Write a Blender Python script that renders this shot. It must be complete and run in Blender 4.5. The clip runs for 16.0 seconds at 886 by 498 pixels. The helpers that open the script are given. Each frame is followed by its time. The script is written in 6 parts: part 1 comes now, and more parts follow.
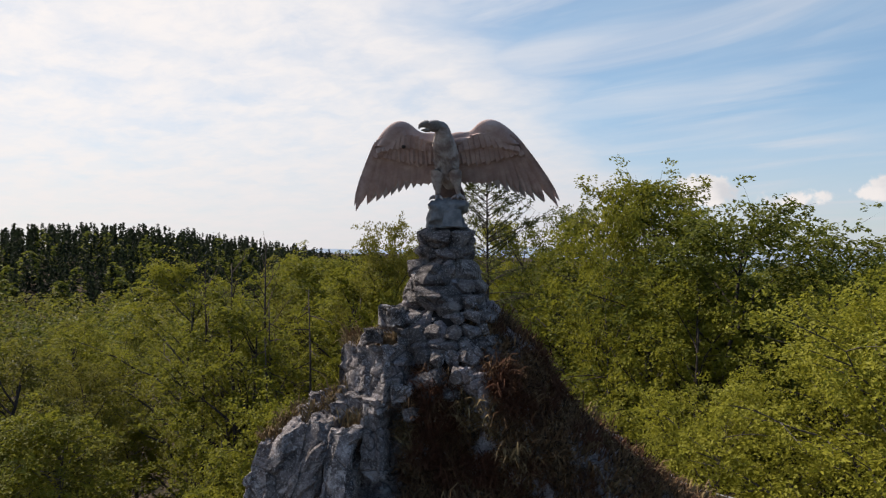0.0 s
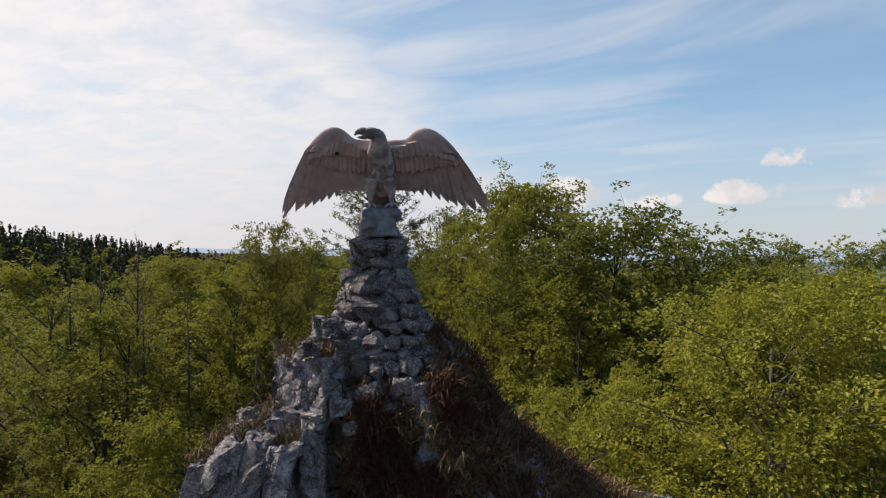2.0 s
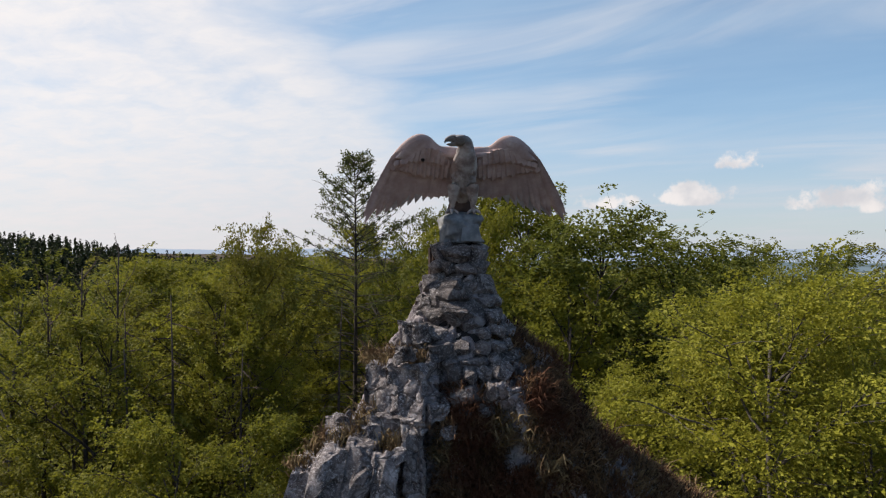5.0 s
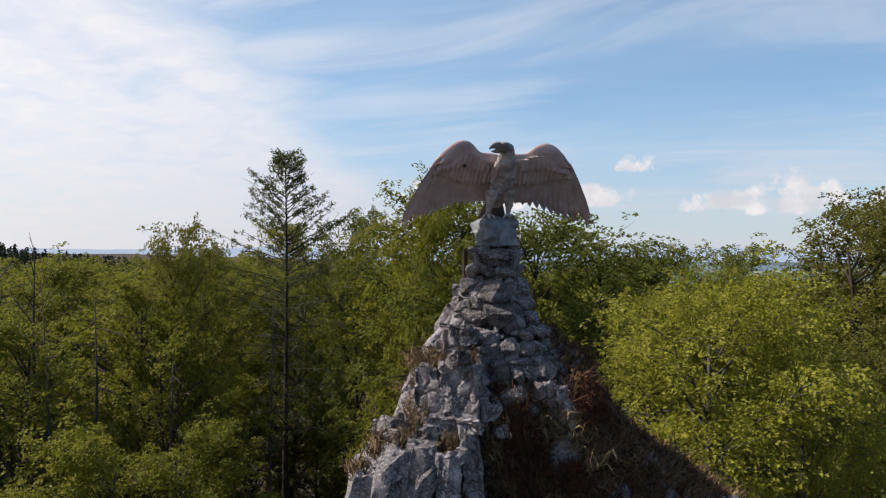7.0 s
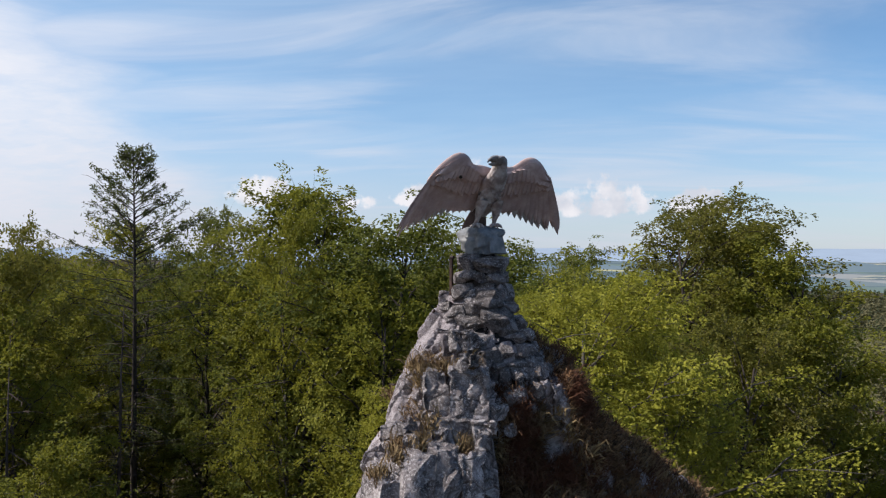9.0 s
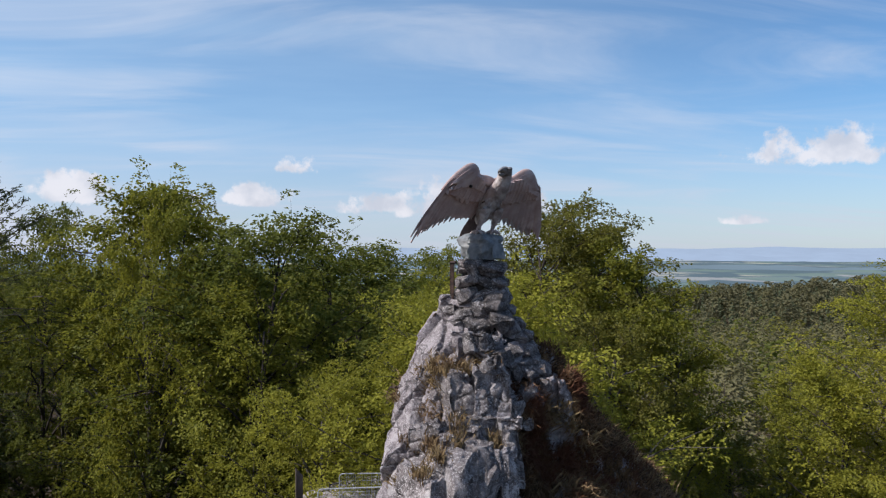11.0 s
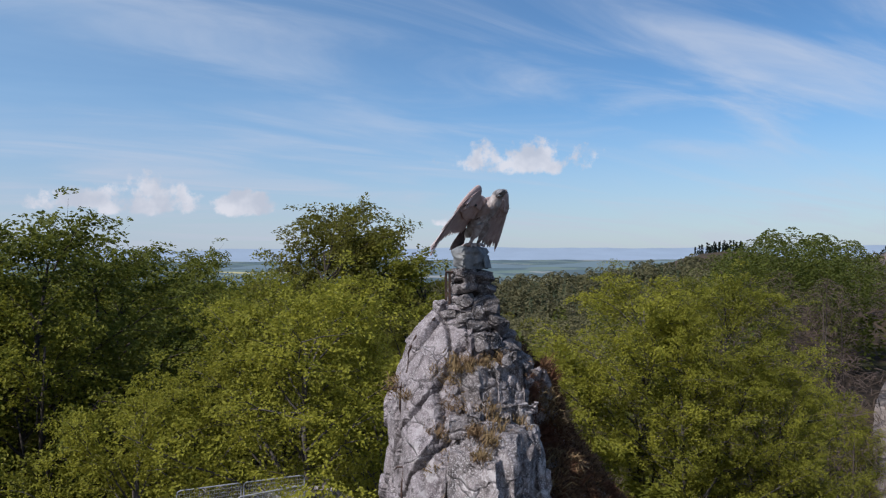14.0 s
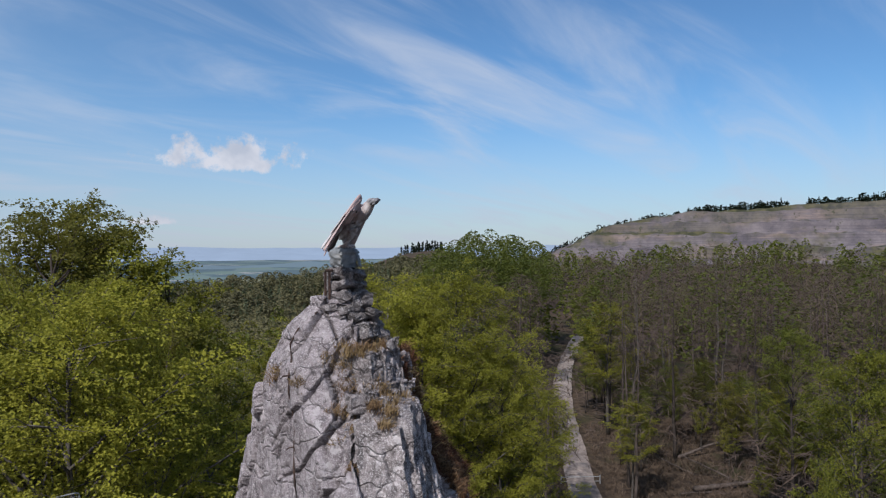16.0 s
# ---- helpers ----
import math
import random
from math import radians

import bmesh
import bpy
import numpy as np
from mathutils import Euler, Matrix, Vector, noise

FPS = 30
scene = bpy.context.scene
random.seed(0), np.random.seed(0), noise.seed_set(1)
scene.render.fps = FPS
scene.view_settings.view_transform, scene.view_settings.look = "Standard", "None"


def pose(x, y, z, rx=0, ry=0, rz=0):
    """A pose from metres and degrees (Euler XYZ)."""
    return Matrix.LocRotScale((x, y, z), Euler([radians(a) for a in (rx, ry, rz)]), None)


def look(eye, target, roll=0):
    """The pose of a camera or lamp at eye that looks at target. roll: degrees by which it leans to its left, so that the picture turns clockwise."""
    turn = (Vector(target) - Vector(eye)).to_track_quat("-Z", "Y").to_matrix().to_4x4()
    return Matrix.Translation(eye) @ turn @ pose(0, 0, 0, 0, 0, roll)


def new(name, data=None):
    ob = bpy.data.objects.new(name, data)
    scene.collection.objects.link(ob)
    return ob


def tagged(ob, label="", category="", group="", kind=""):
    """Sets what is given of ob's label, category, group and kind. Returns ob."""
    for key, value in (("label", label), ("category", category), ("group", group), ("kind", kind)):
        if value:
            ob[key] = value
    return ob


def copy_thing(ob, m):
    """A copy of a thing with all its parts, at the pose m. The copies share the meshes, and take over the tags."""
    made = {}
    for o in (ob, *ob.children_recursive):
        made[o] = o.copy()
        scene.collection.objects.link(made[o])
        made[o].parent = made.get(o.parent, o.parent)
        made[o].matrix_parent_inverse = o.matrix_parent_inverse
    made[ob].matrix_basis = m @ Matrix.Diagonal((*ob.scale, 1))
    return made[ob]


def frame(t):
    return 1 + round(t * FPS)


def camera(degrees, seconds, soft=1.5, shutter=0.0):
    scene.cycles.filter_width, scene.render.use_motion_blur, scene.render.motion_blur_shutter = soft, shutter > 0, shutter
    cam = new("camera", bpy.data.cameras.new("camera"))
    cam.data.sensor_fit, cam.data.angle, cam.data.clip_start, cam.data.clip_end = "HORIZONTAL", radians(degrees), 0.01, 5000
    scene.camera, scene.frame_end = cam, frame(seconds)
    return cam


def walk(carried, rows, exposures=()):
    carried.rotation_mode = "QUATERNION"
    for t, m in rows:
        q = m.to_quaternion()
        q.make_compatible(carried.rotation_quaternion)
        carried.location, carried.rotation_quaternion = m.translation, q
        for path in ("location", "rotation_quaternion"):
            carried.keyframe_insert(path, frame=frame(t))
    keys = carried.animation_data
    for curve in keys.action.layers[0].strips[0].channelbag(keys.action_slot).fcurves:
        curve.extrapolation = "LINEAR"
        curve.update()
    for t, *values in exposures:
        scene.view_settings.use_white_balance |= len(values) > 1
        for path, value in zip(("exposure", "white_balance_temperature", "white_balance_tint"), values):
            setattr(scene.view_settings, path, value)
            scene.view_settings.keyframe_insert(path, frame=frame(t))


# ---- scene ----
cam = camera(63.9, 16.0, soft=1.25)
METRES, EYE, TILT, LEAN, TURN = 14.0, 36.0, 0.0, 0.0, 0.0
ROWS = [
    (0.0, 0.0, 0.0, 0.0, 0.0, 0.0, -0.0),
    (0.5, -0.0097, 0.0049, -0.0002, -0.01, -0.01, -0.0),
    (1.0, -0.0205, 0.0081, 0.0021, -0.34, -0.01, 0.01),
    (1.5, -0.0326, 0.0091, 0.005, -4.6, -0.03, 0.04),
    (2.0, -0.046, 0.0075, 0.0075, -10.09, -0.07, 0.08),
    (2.5, -0.0595, 0.0068, 0.0094, -10.44, -0.08, 0.07),
    (3.0, -0.0738, 0.0082, 0.0111, -10.63, -0.06, 0.06),
    (5.5, -0.162, 0.0235, 0.0121, -14.45, -0.05, 0.06),
    (6.0, -0.1867, 0.027, 0.0129, -15.93, -0.06, 0.05),
    (6.5, -0.2128, 0.032, 0.0142, -17.85, -0.07, 0.05),
    (7.0, -0.2417, 0.0387, 0.015, -20.61, -0.06, 0.04),
    (7.5, -0.271, 0.0472, 0.0166, -24.43, -0.06, 0.05),
    (8.0, -0.3016, 0.0568, 0.0186, -28.09, -0.07, 0.06),
    (8.5, -0.3332, 0.0686, 0.0204, -31.15, -0.08, 0.06),
    (9.0, -0.3662, 0.0825, 0.0217, -34.13, -0.07, 0.08),
    (11.5, -0.5228, 0.1859, 0.029, -51.03, -0.11, 0.09),
    (12.0, -0.5538, 0.2134, 0.0313, -54.59, -0.11, 0.09),
    (12.5, -0.5866, 0.2448, 0.0336, -58.19, -0.13, 0.12),
    (13.0, -0.619, 0.2758, 0.0342, -61.69, -0.13, 0.12),
    (13.5, -0.6516, 0.3075, 0.0354, -65.46, -0.13, 0.15),
    (14.0, -0.6884, 0.3408, 0.0388, -69.56, -0.15, 0.19),
    (14.5, -0.7272, 0.3767, 0.0388, -73.91, -0.18, 0.22),
    (15.0, -0.7617, 0.4128, 0.0411, -79.51, -0.19, 0.22),
    (15.5, -0.7927, 0.4514, 0.0424, -86.02, -0.21, 0.25),
    (16.0, -0.825, 0.493, 0.0407, -92.68, -0.24, 0.28),
]
EXPOSURES = [(0.0, 0.2, 7050, 15), (5.5, 0.2, 6950, 15), (7.5, 0.25, 6700, 15), (9.0, 0.25, 6500, 15), (12.5, 0.05, 6150, 15), (16.0, -0.08, 6100, 15)]
walk(cam, [(t, pose(0, 0, EYE, TILT, LEAN, TURN) @ pose(METRES * x, METRES * y, METRES * z, 90 + pitch, roll, yaw)) for t, x, y, z, yaw, pitch, roll in ROWS], EXPOSURES)

from mathutils.bvhtree import BVHTree

# world, sun and exposure
S = 0.875                       # metres in one unit of the plan; the plan's zero height is the first eye


def P(x, y, z):
    """A place of the plan in metres."""
    return Vector((S * x, S * y, EYE + S * z))


SUN_AZ, SUN_EL = -60.0, 46.0    # degrees: azimuth clockwise from +y, height over the horizon
sun = new("sun", bpy.data.lights.new("sun", "SUN"))
sun.data.energy, sun.data.angle, sun.data.color = 5.0, radians(1.0), (1.0, 0.95, 0.87)
sun_from = Vector((math.sin(radians(SUN_AZ)) * math.cos(radians(SUN_EL)), math.cos(radians(SUN_AZ)) * math.cos(radians(SUN_EL)), math.sin(radians(SUN_EL))))
sun.matrix_world = look(sun_from * 60 + Vector((0, 0, 60)), (0, 0, 60))


class Nodes:
    """Short calls for building a node tree."""

    def __init__(self, tree):
        self.tree = tree
        tree.nodes.clear()

    def add(self, kind, operation="", clamp=False, blend="", feature="", inputs={}):
        node = self.tree.nodes.new(kind)
        if operation:
            node.operation = operation
        if clamp:
            node.use_clamp = True
        if blend:
            node.data_type, node.blend_type = "RGBA", blend
        if feature:
            node.feature = feature
        for key, value in inputs.items():
            if isinstance(value, bpy.types.NodeSocket):
                self.tree.links.new(value, node.inputs[key])
            else:
                node.inputs[key].default_value = value
        return node

    def math(self, op, a, b=0.0, c=0.0, clamp=False):
        return self.add("ShaderNodeMath", operation=op, clamp=clamp, inputs={0: a, 1: b, 2: c}).outputs[0]

    def vmath(self, op, a, b=(0, 0, 0)):
        node = self.add("ShaderNodeVectorMath", operation=op, inputs={0: a, 1: b})
        return node.outputs[1] if op in ("DOT_PRODUCT", "LENGTH", "DISTANCE") else node.outputs[0]

    def noise(self, vector, scale, detail=4.0, rough=0.55, distortion=0.0):
        return self.add("ShaderNodeTexNoise", inputs={"Vector": vector, "Scale": scale, "Detail": detail, "Roughness": rough, "Distortion": distortion}).outputs["Fac"]

    def span(self, value, lo, hi, out_lo=0.0, out_hi=1.0, smooth=True):
        node = self.add("ShaderNodeMapRange", inputs={0: value, 1: lo, 2: hi, 3: out_lo, 4: out_hi})
        node.interpolation_type = "SMOOTHSTEP" if smooth else "LINEAR"
        return node.outputs[0]

    def mix(self, fac, a, b, blend="MIX"):
        node = self.add("ShaderNodeMix", blend=blend)
        for key, value in ((0, fac), (6, a), (7, b)):
            if isinstance(value, bpy.types.NodeSocket):
                self.tree.links.new(value, node.inputs[key])
            else:
                node.inputs[key].default_value = (*value, 1) if isinstance(value, tuple) and len(value) == 3 else value
        return node.outputs[2]

    def ramp(self, fac, stops):
        node = self.add("ShaderNodeValToRGB", inputs={0: fac})
        while len(node.color_ramp.elements) < len(stops):
            node.color_ramp.elements.new(0.5)
        for element, (at, colour) in zip(node.color_ramp.elements, stops):
            element.position, element.color = at, (*colour, 1)
        return node.outputs[0]


def bearing_dir(bearing, height):
    b, h = radians(bearing), radians(height)
    return Vector((math.sin(b) * math.cos(h), math.cos(b) * math.cos(h), math.sin(h)))


def build_world():
    world = bpy.data.worlds.new("sky")
    scene.world = world
    world.use_nodes = True
    n = Nodes(world.node_tree)
    air = n.add("ShaderNodeTexSky")
    air.sky_type, air.sun_disc, air.sun_elevation, air.sun_rotation = "NISHITA", False, radians(SUN_EL), radians(SUN_AZ)
    air.altitude, air.air_density, air.dust_density, air.ozone_density = 300, 1.0, 0.25, 2.5
    sky = n.mix(1.0, air.outputs[0], (0.86, 1.20, 1.36), "MULTIPLY")
    way = n.add("ShaderNodeTexCoord").outputs["Generated"]
    x, y, z = n.add("ShaderNodeSeparateXYZ", inputs={0: way}).outputs
    # the cloud layers lie in a plane high over the ground
    up = n.math("ADD", n.math("MAXIMUM", z, 0.0), 0.16)
    plane = n.add("ShaderNodeCombineXYZ", inputs={0: n.math("DIVIDE", x, up), 1: n.math("DIVIDE", y, up)}).outputs[0]
    turned = n.add("ShaderNodeMapping", inputs={"Vector": plane, "Rotation": (0, 0, radians(CIRRUS_TURN))}).outputs[0]
    turned = n.vmath("MULTIPLY", turned, (0.34, 1.1, 1.0))
    fibres = n.noise(turned, 1.9, 9.0, 0.56, 0.9)
    patches = n.noise(plane, 0.62, 3.0, 0.5)
    veil = n.noise(plane, 3.2, 6.0, 0.62, 0.3)
    cirrus = n.math("MULTIPLY", n.span(fibres, 0.40, 0.80), n.span(patches, 0.22, 0.55))
    # thinned towards the unseen south, which dims the fill light on the rock
    cirrus = n.math("MULTIPLY", cirrus, n.span(y, -0.9, -0.2, 0.25, 0.8))
    # the deck of thin cloud on the sun's side
    deck_side = n.vmath("DOT_PRODUCT", plane, tuple(bearing_dir(DECK_BEARING, 0)))
    deck_edge = n.math("ADD", deck_side, n.math("MULTIPLY", n.math("SUBTRACT", n.noise(plane, 1.1, 7.0, 0.62, 0.4), 0.5), 0.8))
    deck = n.math("MULTIPLY", n.span(deck_edge, DECK_FROM, DECK_FROM + 0.55), n.span(veil, 0.2, 0.62, 0.62, 1.0))
    ripples = n.noise(n.vmath("MULTIPLY", turned, (2.2, 1.0, 1.0)), 8.0, 5.0, 0.6, 0.5)
    deck = n.math("MULTIPLY", deck, n.span(ripples, 0.36, 0.62, 0.86, 1.0))
    thin = n.math("MULTIPLY", n.span(n.vmath("DOT_PRODUCT", way, tuple(bearing_dir(-30, 0))), -0.6, 0.8, 0.0, 0.62), n.span(n.noise(turned, 1.0, 5.0, 0.6), 0.25, 0.7, 0.45, 1.0))
    sky = n.mix(thin, sky, (4.9, 7.1, 9.2))
    cover = n.math("MAXIMUM", cirrus, deck)
    haze = n.span(z, -0.02, 0.21, 0.62, 0.0)
    # small fair-weather clouds low over the horizon: bearing, height, half width, half height
    flat = n.noise(way, 24.0, 7.0, 0.62)
    puffs = None
    for bearing, height, wide, tall in CUMULI:
        side = bearing_dir(bearing + 90, 0)
        away = n.vmath("DOT_PRODUCT", way, tuple(side))
        front = n.vmath("DOT_PRODUCT", way, tuple(bearing_dir(bearing, 0)))
        rise = n.math("SUBTRACT", z, math.sin(radians(height)))
        low = n.math("MULTIPLY", n.math("MINIMUM", rise, 0.0), 2.6)
        rise = n.math("ADD", n.math("MAXIMUM", rise, 0.0), low)
        d = n.math("ADD", n.math("POWER", n.math("DIVIDE", away, math.sin(radians(wide))), 2.0), n.math("POWER", n.math("DIVIDE", rise, math.sin(radians(tall))), 2.0))
        d = n.math("ADD", d, n.math("MULTIPLY", n.math("SUBTRACT", flat, 0.5), 5.5))
        puff = n.math("MULTIPLY", n.span(d, 0.25, 1.15, 1.0, 0.0), n.math("GREATER_THAN", front, 0.2))
        puffs = puff if puffs is None else n.math("MAXIMUM", puffs, puff)
    shade = n.noise(way, 22.0, 4.0, 0.5)
    puff_colour = n.mix(n.span(shade, 0.35, 0.65), (6.5, 6.9, 7.5), (9.2, 9.2, 9.3))
    near_sun = n.span(n.vmath("DOT_PRODUCT", way, tuple(sun_from)), 0.0, 0.95)
    cloud_colour = n.mix(near_sun, (7.2, 7.9, 8.7), (10.3, 10.3, 10.3))
    colour = n.mix(n.math("MULTIPLY", cover, 0.92), sky, cloud_colour)
    colour = n.mix(haze, colour, n.mix(near_sun, (6.0, 6.25, 7.1), (8.8, 8.9, 9.2)))
    colour = n.mix(n.math("MULTIPLY", puffs, 0.9), colour, puff_colour)
    back = n.add("ShaderNodeBackground", inputs={"Color": colour, "Strength": SKY})
    n.tree.links.new(back.outputs[0], n.add("ShaderNodeOutputWorld").inputs[0])


SKY = 0.083
CIRRUS_TURN = 42.0
DECK_BEARING, DECK_FROM = -61.5, 0.66
CUMULI = [(76.5, 6.6, 6.2, 1.9), (47.0, 3.2, 3.4, 2.0), (36.4, 6.2, 2.1, 1.1), (33.0, 3.8, 2.6, 1.4), (41.0, 3.2, 2.8, 1.4), (53.9, 3.0, 2.2, 1.5), (20.0, 3.8, 3.2, 1.6), (70.5, 1.9, 1.6, 0.6), (27.0, 3.4, 2.0, 0.9)]
build_world()


# materials
def material(name):
    mat = bpy.data.materials.new(name)
    mat.use_nodes = True
    n = Nodes(mat.node_tree)
    out = n.add("ShaderNodeOutputMaterial")
    return mat, n, out


def finish(mat, n, out, colour, rough=0.8, metal=0.0, bump=None, strength=0.5, distance=0.02, specular=0.4):
    shader = n.add("ShaderNodeBsdfPrincipled", inputs={"Base Color": colour if isinstance(colour, bpy.types.NodeSocket) else (*colour, 1), "Roughness": rough, "Metallic": metal, "Specular IOR Level": specular})
    if bump is not None:
        n.tree.links.new(n.add("ShaderNodeBump", inputs={"Height": bump, "Strength": strength, "Distance": distance}).outputs[0], shader.inputs["Normal"])
    n.tree.links.new(shader.outputs[0], out.inputs[0])
    return mat


def place_of(n):
    return n.add("ShaderNodeNewGeometry").outputs["Position"]


def limestone(name, pale, dark, lichen=0.5):
    mat, n, out = material(name)
    p = place_of(n)
    big, mid, fine = n.noise(p, 1.1, 5.0, 0.6), n.noise(p, 4.5, 7.0, 0.68, 0.3), n.noise(p, 19.0, 8.0, 0.72)
    spots = n.noise(p, 46.0, 4.0, 0.7)
    tall = n.noise(n.vmath("MULTIPLY", p, (3.6, 3.6, 0.45)), 1.8, 7.0, 0.65, 0.2)
    own = n.add("ShaderNodeObjectInfo").outputs["Random"]
    colour = n.mix(n.span(mid, 0.34, 0.64), dark, pale)
    colour = n.mix(n.span(fine, 0.38, 0.52, 0.5, 0.0), colour, tuple(0.45 * c for c in dark))
    colour = n.mix(n.span(big, 0.48, 0.66, 0.0, 0.3), colour, tuple(0.7 * c for c in dark))
    # black water stains, white crusts, specks and earth
    colour = n.mix(n.span(tall, 0.56, 0.66, 0.0, 0.62), colour, (0.045, 0.042, 0.045))
    crust = n.math("MULTIPLY", n.span(n.noise(p, 6.5, 6.0, 0.66, 0.5), 0.53, 0.60), n.span(big, 0.35, 0.6, 1.0, 0.35))
    colour = n.mix(n.math("MULTIPLY", crust, lichen), colour, (0.74, 0.70, 0.70))
    colour = n.mix(n.span(spots, 0.55, 0.585, 0.0, lichen), colour, (0.70, 0.67, 0.67))
    colour = n.mix(n.span(n.noise(p, 31.0, 5.0, 0.7), 0.60, 0.68, 0.0, 0.7), colour, (0.05, 0.047, 0.045))
    colour = n.mix(n.math("MULTIPLY", n.span(n.noise(p, 3.1, 5.0, 0.65), 0.58, 0.72), 0.22), colour, (0.11, 0.085, 0.05))
    colour = n.mix(n.math("MULTIPLY", own, 0.55), colour, tuple(0.6 * c for c in dark))
    warped = n.vmath("ADD", p, n.vmath("MULTIPLY", n.add("ShaderNodeTexNoise", inputs={"Vector": p, "Scale": 2.5}).outputs["Color"], (0.5, 0.5, 0.5)))
    cracks = n.add("ShaderNodeTexVoronoi", feature="DISTANCE_TO_EDGE", inputs={"Vector": n.add("ShaderNodeMapping", inputs={"Vector": warped, "Rotation": (radians(37), 0, 0), "Scale": (1.0, 0.62, 1.7)}).outputs[0], "Scale": 1.25}).outputs["Distance"]
    colour = n.mix(n.span(cracks, 0.0, 0.016, 0.75, 0.0), colour, (0.05, 0.045, 0.045))
    relief = n.math("ADD", n.math("MULTIPLY", mid, 0.9), n.math("MULTIPLY", n.span(cracks, 0.0, 0.05), 0.45))
    relief = n.math("ADD", relief, n.math("MULTIPLY", fine, 0.75))
    return finish(mat, n, out, colour, 0.9, 0.0, relief, 1.0, 0.06, 0.25)


def leaf_material(name, young, old, through_light):
    mat, n, out = material(name)
    geo = n.add("ShaderNodeNewGeometry")
    own = n.add("ShaderNodeObjectInfo").outputs["Random"]
    patch = n.noise(geo.outputs["Position"], 0.35, 3.0, 0.5)
    fac = n.math("ADD", n.math("MULTIPLY", geo.outputs["Random Per Island"], 0.55), n.math("MULTIPLY", n.span(patch, 0.3, 0.7), 0.3))
    fac = n.math("ADD", fac, n.math("MULTIPLY", n.math("SUBTRACT", own, 0.5), 0.5), clamp=True)
    colour = n.mix(fac, old, young)
    front = n.add("ShaderNodeBsdfPrincipled", inputs={"Base Color": colour, "Roughness": 0.6, "Specular IOR Level": 0.15})
    back = n.add("ShaderNodeBsdfTranslucent", inputs={"Color": n.mix(0.5, colour, through_light)})
    both = n.add("ShaderNodeMixShader", inputs={0: 0.36, 1: front.outputs[0], 2: back.outputs[0]})
    n.tree.links.new(both.outputs[0], out.inputs[0])
    return mat


def rough_material(name, light, dark, scale=4.0, rough=0.9, stretch=(1, 1, 1), bump=0.6, distance=0.03):
    mat, n, out = material(name)
    p = n.vmath("MULTIPLY", place_of(n), stretch)
    a, b = n.noise(p, scale, 7.0, 0.65), n.noise(p, scale * 0.17, 4.0, 0.6)
    colour = n.mix(n.span(a, 0.3, 0.7), dark, light)
    colour = n.mix(n.span(b, 0.35, 0.7, 0.0, 0.5), colour, tuple(0.6 * c for c in dark))
    own = n.add("ShaderNodeObjectInfo").outputs["Random"]
    colour = n.mix(n.math("MULTIPLY", own, 0.3), colour, tuple(0.5 * c for c in light))
    return finish(mat, n, out, colour, rough, 0.0, a, bump, distance, 0.25)


def blade_material(name, light, dark, red):
    mat, n, out = material(name)
    r = n.add("ShaderNodeNewGeometry").outputs["Random Per Island"]
    p = place_of(n)
    colour = n.mix(r, dark, light)
    colour = n.mix(n.span(n.noise(p, 2.2, 3.0), 0.42, 0.62), colour, red)
    return finish(mat, n, out, colour, 0.85, specular=0.2)


def statue_material():
    mat, n, out = material("weathered_paint")
    geo = n.add("ShaderNodeNewGeometry")
    p = geo.outputs["Position"]
    a, b, c = n.noise(p, 7.0, 7.0, 0.65), n.noise(p, 1.8, 4.0, 0.6), n.noise(p, 34.0, 5.0, 0.7)
    colour = n.mix(n.span(a, 0.3, 0.7), (0.36, 0.255, 0.235), (0.52, 0.41, 0.385))
    colour = n.mix(n.span(b, 0.45, 0.66, 0.0, 0.5), colour, (0.30, 0.24, 0.235))
    colour = n.mix(n.span(c, 0.62, 0.75, 0.0, 0.5), colour, (0.12, 0.09, 0.085))
    return finish(mat, n, out, colour, 0.75, 0.0, a, 0.35, 0.012, 0.3)


def body_material():
    mat, n, out = material("worn_grey_paint")
    p = place_of(n)
    a, b = n.noise(p, 9.0, 7.0, 0.65), n.noise(p, 3.0, 4.0, 0.6)
    colour = n.mix(n.span(a, 0.32, 0.68), (0.20, 0.16, 0.15), (0.50, 0.465, 0.45))
    colour = n.mix(n.span(b, 0.5, 0.68, 0.0, 0.6), colour, (0.30, 0.19, 0.15))
    return finish(mat, n, out, colour, 0.8, 0.0, a, 0.6, 0.015, 0.3)


def plinth_material():
    mat, n, out = material("grey_cement")
    p = place_of(n)
    a, b = n.noise(p, 8.0, 7.0, 0.65), n.noise(p, 2.5, 4.0, 0.6)
    colour = n.mix(n.span(a, 0.3, 0.7), (0.10, 0.115, 0.125), (0.22, 0.235, 0.25))
    colour = n.mix(n.span(b, 0.5, 0.7, 0.0, 0.55), colour, (0.38, 0.37, 0.35))
    return finish(mat, n, out, colour, 0.7, 0.0, a, 0.5, 0.015, 0.4)


